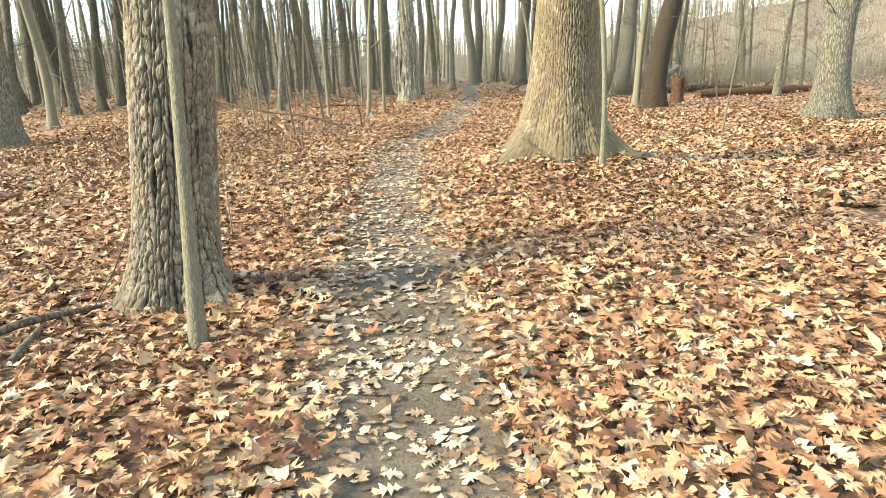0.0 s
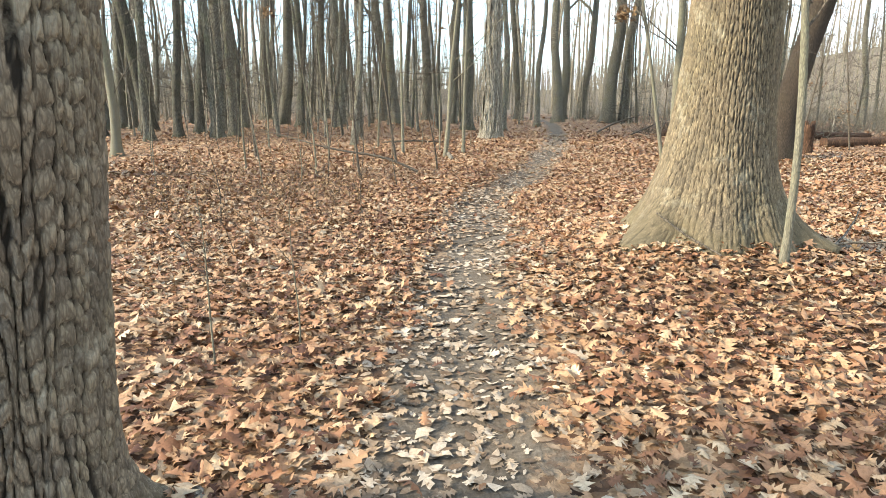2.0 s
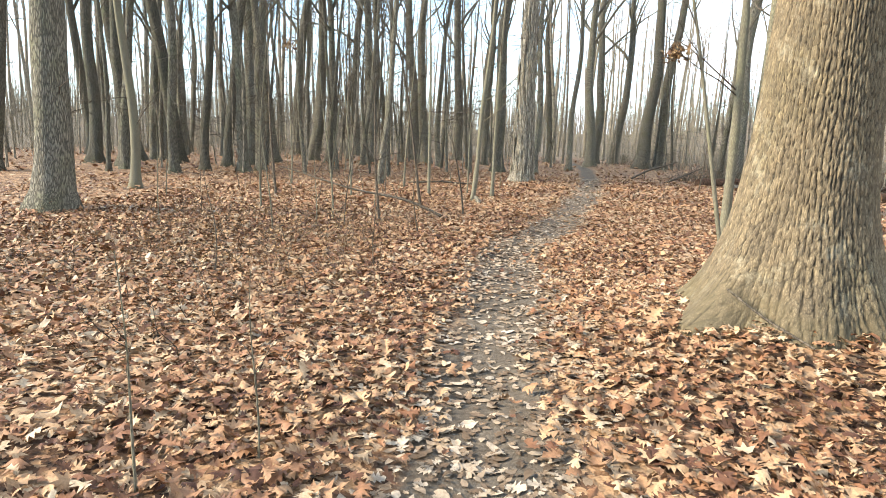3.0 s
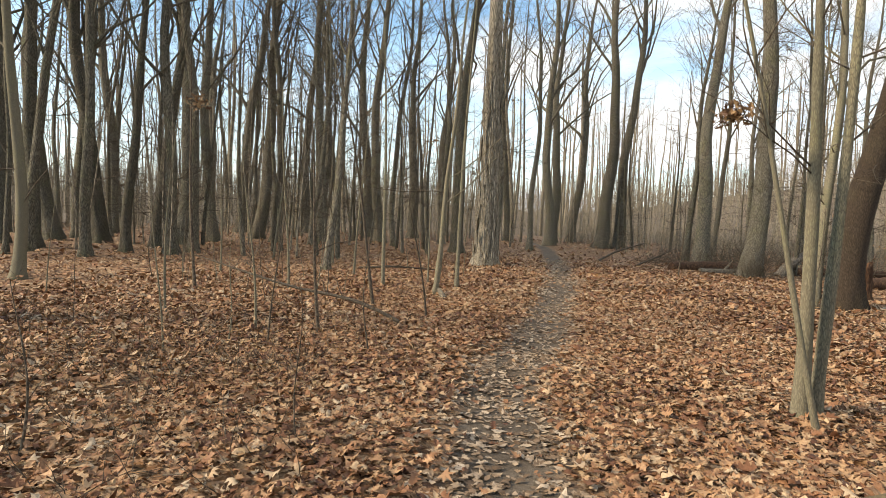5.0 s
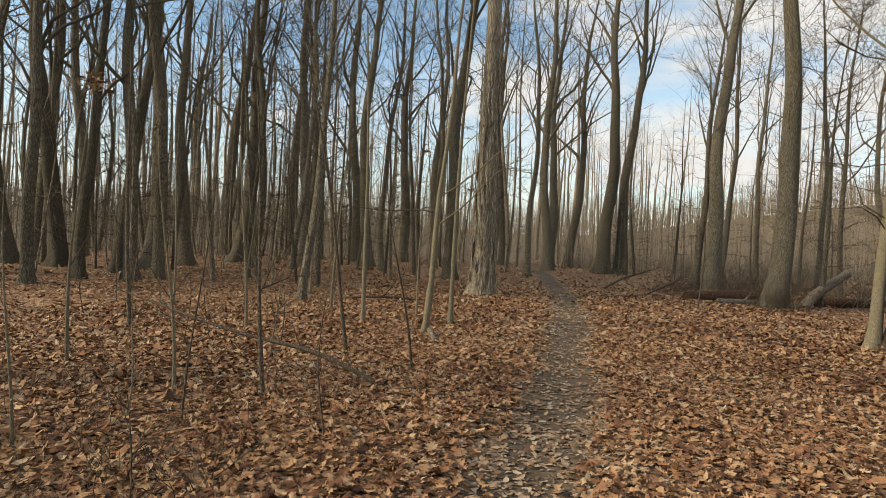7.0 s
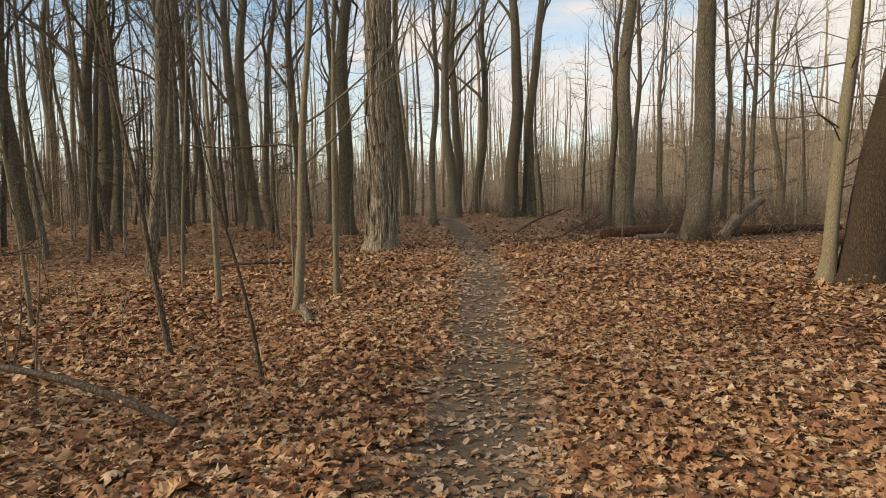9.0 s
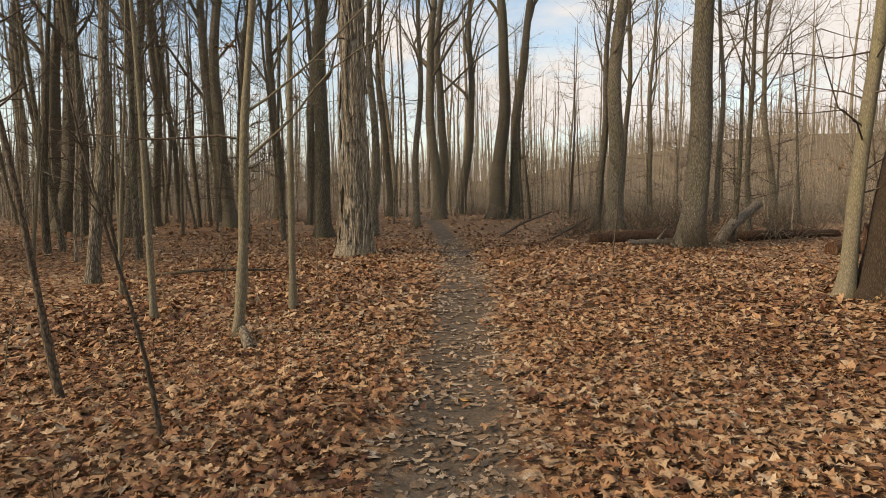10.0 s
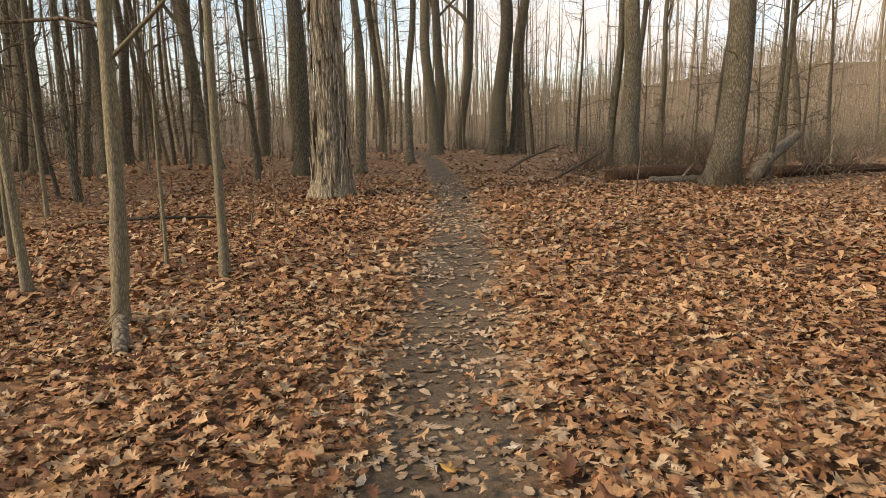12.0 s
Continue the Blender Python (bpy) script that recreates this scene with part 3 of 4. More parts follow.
tree(7.1, 20.9, 0.8, 20, 0.13, 18, mat=HOLLOW_BARK, label="dark leaning tree with rough bark and a hollowed foot")
tree(6.55, 21.1, 0.24, 13, 0.07, 19, mat=PALE_BARK, label="pale slender tree leaning beside a dark trunk")
tree(9.6, 15.4, 0.85, 23, 0.05, 20)
tree(-21.5, 52.0, 1.05, 25, 0.10, 21)
tree(-32.0, 66.0, 1.2, 25, 0.06, 22)
tree(-18.0, 56.5, 0.95, 25, 0.04, 23)
tree(-9.0, 45.0, 0.78, 24, 0.015, 24)
tree(-11.4, 38.2, 0.32, 17, 0.03, 25)
tree(-1.3, 38.0, 0.42, 20, 0.04, 26)
tree(3.3, 60.0, 0.95, 25, 0.018, 27)
tree(5.2, 62.0, 0.9, 25, 0.05, 28)
tree(-6.4, 24.6, 0.24, 15, -0.01, 29, low=3)
tree(-11.6, 18.4, 0.26, 14, -0.02, 30, mat=PALE_BARK, low=3)
tree(-5.2, 48.0, 0.5, 22, -0.03, 31)
tree(-13.6, 47.0, 0.55, 23, 0.02, 32)
tree(12.4, 46.0, 0.42, 20, 0.03, 33)
tree(15.5, 41.0, 0.30, 17, -0.02, 34)
tree(17.0, 52.0, 0.45, 20, 0.02, 35)
tree(22.5, 47.0, 0.4, 19, -0.02, 36)
tree(12.6, 33.5, 0.22, 13, 0.03, 37)
tree(-28.5, 37.0, 0.7, 23, -0.03, 38, mat=DARK_BARK)
tree(-14.5, 24.5, 0.35, 18, -0.02, 39, mat=DARK_BARK)
tree(-20.0, 22.0, 0.6, 22, 0.02, 40, mat=DARK_BARK)
tree(16.0, 22.0, 0.7, 22, 0.03, 41)
tree(-6.5, 62.0, 0.9, 25, 0.02, 42, first=0.3)
tree(-0.6, 57.0, 0.7, 25, -0.02, 43)
tree(14.5, 27.0, 0.3, 15, -0.05, 45)
tree(-24.5, 26.0, 0.5, 21, 0.0, 46, mat=DARK_BARK)
tree(-7.2, 40.5, 0.34, 19, 0.03, 47)
tree(0.8, 44.5, 0.38, 20, -0.02, 48)


# a fuller stand on the left of the path
stand = np.random.default_rng(12)
for i in range(30):
    sx, sy = -13 - 22 * stand.uniform(), 24 + 40 * stand.uniform()
    tree(sx, sy, stand.uniform(0.16, 0.42), stand.uniform(16, 24), stand.normal(0, 0.04), 100 + i, first=0.22, limbs=9, mat=DARK_BARK if i % 3 == 0 else GREY_BARK, low=10)


# dark-barked trunks: part of the darkness is backlit shade put into the colour
for i, (px, py, pd) in enumerate(((-13.2, 27.4, 0.5), (-15.5, 30.2, 0.55), (-18.5, 27.0, 0.6), (-21.5, 28.8, 0.65), (-17.4, 25.6, 0.35), (-23.0, 35.5, 0.7), (-14.2, 40.2, 0.6))):
    tree(px, py, pd, 22 + i % 3, stand.normal(0, 0.03), 160 + i, first=0.26, limbs=12, mat=DARK_BARK, low=14)


# ---- saplings ----
def sapling(x, y, d, height, lean=0.0, away=0.0, seed=0, bow=0.05, twigs=10, first=0.3, mat=None, label="thin bare sapling growing from the leaf litter"):
    rng = np.random.default_rng(3000 + seed)
    base = thing("sapling", x, y, at(x, y), label, "sapling", "saplings")
    n = 16
    z = np.linspace(-0.1, height, n)
    ph = rng.uniform(0, 6.28, 2)
    k = 2.2 / max(height, 1)
    px = lean * z + bow * (np.sin(z * k * 2 + ph[0]) - math.sin(ph[0]))
    py = away * z + bow * (np.sin(z * k * 1.7 + ph[1]) - math.sin(ph[1]))
    path = np.stack([px, py, z], 1)
    rad = d / 2 * (1 - 0.75 * np.clip(z / height, 0, 1)) * (1 + 0.35 * np.exp(-np.maximum(z, 0) / (1.2 * d)))
    stem = Mass()
    tube(stem, path, rad * (1 + 0.05 * rng.normal(size=n)), 10 if d > 0.05 else 6)
    part("stem", stem, mat or PALE_BARK, base)
    fine = Mass()
    for i in range(twigs):
        f = rng.uniform(first, 0.98)
        s = np.array([np.interp(f * height, z, path[:, c]) for c in range(3)])
        a = rng.uniform(0, 6.28)
        L = rng.uniform(0.2, 0.55) * height * 0.4 * (1.2 - f) + 0.15
        tw = crooked(rng, s, (math.cos(a), math.sin(a), rng.uniform(0.4, 1.4)), L, 4, 0.15, 0.05)
        r = min(max(d * 0.16, 0.003), 0.011)
        tube(fine, tw, r * np.linspace(1, 0.3, 5), 4)
        for _ in range(2):
            a += rng.normal(0, 0.8)
            t2 = crooked(rng, tw[rng.integers(1, 4)], (math.cos(a), math.sin(a), rng.uniform(0.2, 1.0)), L * 0.45, 2, 0.2, 0.03)
            tube(fine, t2, np.array((0.55, 0.4, 0.2)) * r, 3)
    if twigs:
        part("spray", fine, TWIG_BARK, base)
    return base


# against the near oak
sapling(-1.42, 3.25, 0.085, 6.5, -0.035, 0.09, 1, 0.07, 6, 0.6, PALE_BARK, "crooked pale sapling stem leaning against the plated oak")
# beside the big oak
sapling(1.98, 7.6, 0.07, 5.5, -0.05, 0.02, 2, 0.10, 8, 0.3, PALE_BARK, "knotty sapling growing at the foot of the massive oak")
sapling(2.02, 11.95, 0.14, 7.0, -0.01, 0.0, 3, 0.04, 10, 0.3, PALE_BARK, "pale straight sapling beside the path")
sapling(1.98, 11.55, 0.06, 6.5, -0.24, 0.03, 4, 0.08, 14, 0.3, PALE_BARK, "pale sapling leaning over towards the path")
sapling(2.22, 12.1, 0.125, 7.5, 0.025, 0.0, 6, 0.05, 12, 0.3, PALE_BARK, "pale straight sapling growing close beside its twin")
sapling(-2.54, 5.3, 0.055, 4.0, -0.02, 0.0, 5, 0.08, 7, 0.3, TWIG_BARK, "dark crooked sapling beside the path")
sapling(-1.98, 21.2, 0.11, 8.0, 0.03, 0.0, 7, 0.04, 8, 0.4)
sapling(-3.32, 17.5, 0.07, 4.5, -0.18, 0.0, 8, 0.04, 8, 0.5, TWIG_BARK, "dark sapling leaning away from the path")
sapling(-3.80, 20.8, 0.10, 6.5, -0.03, 0.0, 9, 0.04, 8, 0.4)
sapling(-2.15, 16.55, 0.04, 2.6, -0.14, 0.0, 10, 0.05, 6, 0.4, TWIG_BARK)
sapling(-9.6, 28.3, 0.10, 5, 0.08, 0.0, 11)
sapling(-5.5, 18.8, 0.06, 4.5, -0.03, 0.0, 12)
sapling(-3.5, 14.6, 0.055, 3.4, -0.08, 0.0, 14, mat=TWIG_BARK)
sapling(-4.3, 14.2, 0.045, 2.8, -0.05, 0.0, 15)
sapling(-2.8, 21.8, 0.05, 3.8, 0.05, 0.0, 17)
sapling(-6.3, 15.3, 0.05, 3.6, 0.03, 0.0, 18)
sapling(-7.4, 18.3, 0.07, 5.0, -0.05, 0.0, 19, mat=TWIG_BARK)
sapling(-5.0, 22.6, 0.07, 5.5, 0.04, 0.0, 20)
sapling(-8.4, 21.5, 0.06, 4.2, 0.02, 0.0, 21)
sapling(-6.9, 27.0, 0.09, 6.0, 0.03, 0.0, 22)
sapling(5.2, 27.5, 0.05, 4.0, 0.05, 0.0, 23, mat=TWIG_BARK)
sapling(6.0, 13.2, 0.05, 3.8, 0.12, 0.0, 24)
sapling(4.6, 17.3, 0.035, 2.2, 0.06, 0.0, 25, mat=TWIG_BARK)
sapling(9.2, 24.5, 0.06, 5.0, 0.08, 0.0, 26, twigs=24, mat=TWIG_BARK)
sapling(11.5, 26.0, 0.06, 5.0, -0.15, 0.0, 27, twigs=24, mat=TWIG_BARK)
sapling(-1.6, 5.95, 0.014, 0.95, 0.03, 0.0, 28, 0.02, 3)
sapling(-2.0, 5.6, 0.016, 1.1, -0.04, 0.0, 29, 0.02, 3)


whip = np.random.default_rng(57)
for i in range(30):
    wx, wy = whip.uniform(-10, -1.6), whip.uniform(9.5, 25)
    if abs(wx - float(np.interp(wy, PATH_Y, PATH_X))) > 1.5:
        sapling(wx, wy, whip.uniform(0.012, 0.03), whip.uniform(0.9, 3.0), whip.normal(0, 0.08), whip.normal(0, 0.05), 200 + i, 0.06, 7, 0.25, TWIG_BARK if i % 2 else PALE_BARK, "thin upright whip growing through the leaf litter")


def young_tree(x, y, height, seed):
    """A thin understorey tree with layers of nearly level twiggy branches."""
    rng = np.random.default_rng(5000 + seed)
    base = thing("young_tree", x, y, at(x, y), "slim young forest tree with level twiggy branches", "tree", "young trees")
    path = trunk_path(rng, height, rng.normal(0, 0.04, 2), 0.16, 14)
    rad = (0.008 * height + 0.012) * (np.maximum(1 - path[:, 2] / height, 0) * 0.92 + 0.08)
    stem = Mass()
    tube(stem, path, rad, 7)
    part("trunk", stem, DARK_BARK if seed % 3 else GREY_BARK, base)
    fine, buds, offs = Mass(), [], []
    for i in range(int(16 + 2 * height)):
        z = height * rng.uniform(0.12, 0.98)
        s = np.array([np.interp(z, path[:, 2], path[:, k]) for k in range(3)])
        a = rng.uniform(0, 6.28)
        b = crooked(rng, s, (math.cos(a), math.sin(a), rng.uniform(0.0, 0.7)), rng.uniform(0.8, 2.6) * (1.25 - 0.7 * z / height), 5, 0.2, 0.03)
        tube(fine, b, 0.015 * np.linspace(1, 0.25, 6), 3)
        for k in range(9):
            q = rng.integers(1, 6)
            buds.append(b[q])
            offs.append((b[q] - b[q - 1]) / max(np.linalg.norm(b[q] - b[q - 1]), 1e-6))
    twiglets(fine, rng, buds, (0.25, 1.1), 0.006, (-0.2, 0.6), offs, 1.1)
    part("crown", fine, TWIG_BARK, base)
    return base


young = np.random.default_rng(91)
for i in range(50):
    if i < 26:
        yx, yy = young.uniform(-20, -4.5), young.uniform(24, 50)
    elif i < 42:
        yx, yy = young.uniform(10, 24), young.uniform(27, 52)
    else:
        yx, yy = young.uniform(-6, 9), young.uniform(46, 60)
    if abs(yx - float(np.interp(yy, PATH_Y, PATH_X))) > 2:
        young_tree(yx, yy, young.uniform(5, 13), i)


def branched_sapling(x, y):
    """The grey sapling with two rising boughs and one dead dark bough."""
    rng = np.random.default_rng(77)
    base = thing("sapling", x, y, at(x, y), "grey sapling with two rising boughs and a dark dead bough", "sapling", "saplings")
    z = np.linspace(-0.1, 8.0, 22)
    px = 0.075 * z + 0.02 * np.sin(z * 1.9)
    path = np.stack([px, 0.0 * z, z], 1)
    rad = 0.066 * (1 - 0.8 * np.clip(z / 8, 0, 1)) * (1 + 0.4 * np.exp(-np.maximum(z, 0) / 0.1)) * (1 + 0.06 * rng.normal(size=22))
    stem = Mass()
    tube(stem, path, rad, 12)
    part("stem", stem, PALE_BARK, base)
    for start, way, L, r, mat in ((2.05, (1.0, -0.1, 0.85), 2.4, 0.019, PALE_BARK), (2.6, (1.0, -0.25, 0.6), 2.6, 0.017, PALE_BARK), (2.3, (-1.0, -0.1, 0.3), 2.3, 0.017, TWIG_BARK)):
        s = np.array([np.interp(start, z, path[:, c]) for c in range(3)])
        pts = crooked(rng, s, way, L, 8, 0.10, 0.01)
        bough = Mass()
        tube(bough, pts, r * np.linspace(1, 0.2, 9), 6)
        for k in range(7):
            i = rng.integers(2, 8)
            t2 = crooked(rng, pts[i], np.array(way) + rng.normal(0, 0.5, 3), rng.uniform(0.25, 0.7), 3, 0.2, 0.02)
            tube(bough, t2, r * 0.35 * np.linspace(1, 0.3, 4), 4)
        part("bough", bough, mat, base, "dark dead bough" if mat is TWIG_BARK else "")
    return base


branched_sapling(-2.33, 19.42)


# ---- fallen wood ----
def fallen(name, label, pts, rad, mat, sides=12, twigs=0, seed=0, category="log"):
    rng = np.random.default_rng(500 + seed)
    p = np.array(pts, float)
    t = np.linspace(0, 1, 24)
    s = np.linspace(0, 1, len(p))
    fine = np.stack([np.interp(t, s, p[:, c]) for c in range(3)], 1)
    k = np.ones(5) / 5
    for c in range(3):
        padded = np.concatenate([np.full(2, fine[0, c]), fine[:, c], np.full(2, fine[-1, c])])
        fine[:, c] = np.convolve(padded, k, "valid")
    r = np.interp(t, np.linspace(0, 1, len(rad)), rad)
    base = thing(name, *fine[0], label, category)
    m = Mass()
    tube(m, fine - fine[0], r * (1 + 0.06 * rng.normal(size=24)), sides, True)
    m.v[0] = m.v[0] + rng.normal(0, float(np.mean(rad)) * 0.05, m.v[0].shape)
    part("stem", m, mat, base)
    if twigs:
        tw = Mass()
        for _ in range(twigs):
            i = rng.integers(3, 22)
            d = fine[i] - fine[i - 1]
            d = d / np.linalg.norm(d)
            q = crooked(rng, fine[i] - fine[0], d + rng.normal(0, 0.6, 3) + np.array([0, 0, 0.3]), rng.uniform(0.2, 0.9), 3, 0.2, 0.0)
            tube(tw, q, max(r[i] * 0.4, 0.003) * np.linspace(1, 0.3, 4), 4)
        part("spray", tw, mat, base)
    return base


def rest(x, y, up=0.0):
    return (x, y, at(x, y) + up)


fallen("fallen_branch", "long thin dark branch arching over the leaves", (rest(-2.3, 15.13, 0.07), rest(-3.03, 15.3, 0.36), rest(-3.67, 15.5, 0.46), rest(-4.4, 15.8, 0.46), rest(-5.57, 16.1, 0.68), rest(-6.5, 16.4, 0.9)),
       (0.03, 0.028, 0.024, 0.018, 0.009), TWIG_BARK, 7, 6, 1, "branch")
fallen("fallen_branch", "broken dark stick lying in the leaves by the oak", (rest(-2.9, 2.75, 0.03), rest(-2.45, 3.35, 0.10), rest(-2.2, 3.75, 0.06)), (0.028, 0.026, 0.012), TWIG_BARK, 7, 3, 2, "branch")
fallen("fallen_branch", "forked stick lying in the leaves", (rest(-2.28, 2.95, 0.02), rest(-2.3, 3.25, 0.09)), (0.03, 0.022), TWIG_BARK, 7, 0, 3, "branch")
fallen("fallen_log", "rotten reddish log lying behind a thick tree", (rest(5.9, 31.2, 0.14), rest(7.6, 31.9, 0.18), rest(10.2, 32.8, 0.15)), (0.20, 0.24, 0.22), ROT_WOOD, 12, 0, 4)
fallen("fallen_log", "grey barkless log lying in front of a rotten one", (rest(6.8, 30.5, 0.08), rest(8.2, 30.8, 0.1), rest(9.4, 30.9, 0.12)), (0.12, 0.15, 0.15), DEAD_WOOD, 10, 2, 5)
fallen("fallen_log", "reddish decayed log half sunk in leaves", (rest(10.3, 32.0, 0.12), rest(13.0, 32.5, 0.16), rest(16.0, 33.2, 0.1)), (0.17, 0.2, 0.16), ROT_WOOD, 12, 0, 6)
fallen("broken_limb", "grey broken limb propped up on a log", (rest(10.0, 31.0, -0.05), rest(10.5, 31.3, 0.45), rest(12.2, 32.2, 1.35)), (0.17, 0.18, 0.15), DEAD_WOOD, 12, 3, 7)
fallen("fallen_log", "long rotting log lying across the forest floor", (rest(11.2, 27.6, 0.12), rest(14.5, 28.6, 0.16), rest(19.5, 30.5, 0.12)), (0.19, 0.22, 0.16), ROT_WOOD, 12, 2, 8)
fallen("fallen_branch", "dead bough leaning low beside the far path", (rest(3.6, 35.0, 0.02), rest(4.6, 36.0, 0.5), rest(6.2, 37.0, 0.95)), (0.05, 0.05, 0.025), TWIG_BARK, 7, 7, 9, "branch")
fallen("fallen_branch", "forked dead branch beside the far path", (rest(4.9, 33.0, 0.02), rest(5.9, 33.8, 0.35), rest(7.0, 34.4, 0.8)), (0.045, 0.04, 0.02), TWIG_BARK, 7, 6, 10, "branch")
fallen("fallen_branch", "crooked root-like stick beside the massive oak", (rest(2.35, 8.1, 0.03), rest(2.9, 8.5, 0.05), rest(3.5, 8.6, 0.03)), (0.045, 0.03, 0.015), DEAD_WOOD, 7, 2, 11, "branch")
fallen("fallen_branch", "dark dead sticks in the leaves beyond saplings", (rest(-6.0, 25.6, 0.03), rest(-4.4, 25.2, 0.15), rest(-3.0, 25.8, 0.05)), (0.04, 0.035, 0.015), TWIG_BARK, 7, 8, 12, "branch")
fallen("broken_stub", "short broken grey stub at the sapling's foot", (rest(-2.22, 19.2, 0.16), rest(-2.12, 18.95, 0.08), rest(-2.05, 18.75, 0.03)), (0.045, 0.06, 0.05), DEAD_WOOD, 9, 0, 13, "branch")
fallen("fallen_branch", "thin twig lying beside the massive oak's foot", (rest(1.0, 8.0, 0.3), rest(1.25, 7.8, 0.12), rest(1.5, 7.6, 0.04)), (0.008, 0.01, 0.008), TWIG_BARK, 6, 2, 14, "branch")


def snag(x, y, d, height):
    """A rotten broken trunk with a jagged top."""
    rng = np.random.default_rng(91)
    base = thing("tree_stump", x, y, at(x, y), "rotten reddish tree stump with a jagged broken top", "stump")
    a = np.arange(20) / 20 * 2 * math.pi
    z = np.linspace(-0.1, 1, 9)
    top = height * (0.7 + 0.3 * rng.uniform(size=20))
    v = []
    for t in z:
        r = d / 2 * (1.0 + 0.5 * math.exp(-max(t, 0) * 6)) * (1 + 0.1 * np.sin(3 * a) + 0.06 * rng.normal(size=20))
        v.append(np.stack([r * np.cos(a), r * np.sin(a), t * top], 1))
    for t in (0.97, 0.5):
        r = d / 2 * 0.6
        v.append(np.stack([r * np.cos(a), r * np.sin(a), t * top], 1))
    n = len(v)
    i, j = np.arange(n - 1)[:, None] * 20, np.arange(20)[None, :]
    k = (j + 1) % 20
    q = np.stack([i + j, i + k, i + 20 + k, i + 20 + j], -1).reshape(-1, 4)
    part("trunk", Mass().add(np.concatenate(v), q), ROT_WOOD, base)
    return base


snag(8.7, 23.0, 0.42, 1.1)


def root_knob(x, y):
    """Twisted dead wood of an old root beside the near oak."""
    rng = np.random.default_rng(17)
    base = thing("root_stump", x, y, at(x, y), "small twisted weathered root stump among leaves", "stump")
    for i, (way, L, r) in enumerate((((0.5, -0.4, 0.7), 0.22, 0.045), ((0.7, 0.2, 0.35), 0.24, 0.035), ((-0.3, 0.4, 0.8), 0.2, 0.04), ((0.2, -0.8, 0.25), 0.2, 0.035), ((0.9, -0.5, 0.1), 0.26, 0.03))):
        m = Mass()
        tube(m, crooked(rng, (0, 0, -0.03), way, L, 6, 0.25, 0.0), r * np.linspace(1.1, 0.5, 7) * (1 + 0.15 * rng.normal(size=7)), 9, True)
        part("root", m, DEAD_WOOD, base)
    return base


root_knob(-1.38, 4.33)


# ---- leaves ----
def oak_leaf(rng, curl):
    """A lobed oak leaf: three pointed lobes a side with deep bays between them."""
    side = np.array([(0.10, 0.035), (0.21, 0.22), (0.28, 0.075), (0.45, 0.36), (0.50, 0.10), (0.70, 0.37), (0.74, 0.12), (0.90, 0.2)])
    mid = np.array([(0.0, 0.0), (0.28, 0.0), (0.50, 0.0), (0.74, 0.0), (1.0, 0.0)])
    pts = [mid]
    for s in (1, -1):
        w = side * (1 + rng.normal(0, 0.09, side.shape))
        pts.append(np.stack([w[:, 0], s * w[:, 1]], 1))
    p = np.concatenate(pts)
    p[:, 0] -= 0.5
    tris = []
    for o, flip in ((5, 1), (13, -1)):
        for a in ((0, o, 1), (o, o + 1, o + 2), (o, o + 2, 1), (1, o + 2, 2), (o + 2, o + 3, o + 4), (o + 2, o + 4, 2), (2, o + 4, 3), (o + 4, o + 5, o + 6), (o + 4, o + 6, 3), (3, o + 6, 4), (o + 6, o + 7, 4)):
            tris.append(a[::-flip])
    z = curl[0] * p[:, 1] ** 2 * 3 + curl[1] * p[:, 0] ** 2 * 1.6 + curl[2] * p[:, 0] * p[:, 1] * 2 + rng.normal(0, 0.03, len(p))
    z = z + abs(curl[2]) * 0.9 * np.abs(p[:, 1])
    return np.column_stack([p, z]), np.array(tris)


def maple_leaf(rng, curl):
    lobes = ((0.0, 0.58), (0.38, 0.25), (0.85, 0.55), (1.2, 0.24), (1.75, 0.42), (2.4, 0.2), (3.14, 0.1))
    out = [(r * math.cos(a), r * math.sin(a)) for a, r in lobes] + [(r * math.cos(a), -r * math.sin(a)) for a, r in lobes[-2:0:-1]]
    p = np.array([(0.0, 0.0)] + out) * (1 + rng.normal(0, 0.08, (len(out) + 1, 1)))
    n = len(out)
    tris = np.array([(0, 1 + i, 1 + (i + 1) % n) for i in range(n)])
    z = curl[0] * p[:, 1] ** 2 * 2.2 + curl[1] * p[:, 0] ** 2 * 1.5 + curl[2] * p[:, 0] * p[:, 1] * 2 + rng.normal(0, 0.03, len(p))
    return np.column_stack([p, z]), tris


def plain_leaf(rng, curl):
    p = np.array([(-0.5, 0), (-0.15, 0.24), (0.25, 0.2), (0.5, 0), (0.25, -0.2), (-0.15, -0.24), (0.0, 0.0)]) * (1 + rng.normal(0, 0.1, (7, 2)))
    tris = np.array([(6, (i + 1) % 6, i) for i in range(6)])
    z = curl[0] * p[:, 1] ** 2 * 3 + curl[1] * p[:, 0] ** 2 * 1.5 + rng.normal(0, 0.02, 7)
    return np.column_stack([p, z]), tris


leaf_rng = np.random.default_rng(8)
OAK = [oak_leaf(leaf_rng, leaf_rng.normal(0, 0.26, 3)) for _ in range(16)]
MAPLE = [maple_leaf(leaf_rng, leaf_rng.normal(0, 0.25, 3)) for _ in range(8)]
PLAIN = [plain_leaf(leaf_rng, leaf_rng.normal(0, 0.35, 3)) for _ in range(8)]
FLAT_OAK = [oak_leaf(leaf_rng, leaf_rng.normal(0, 0.10, 3)) for _ in range(12)]


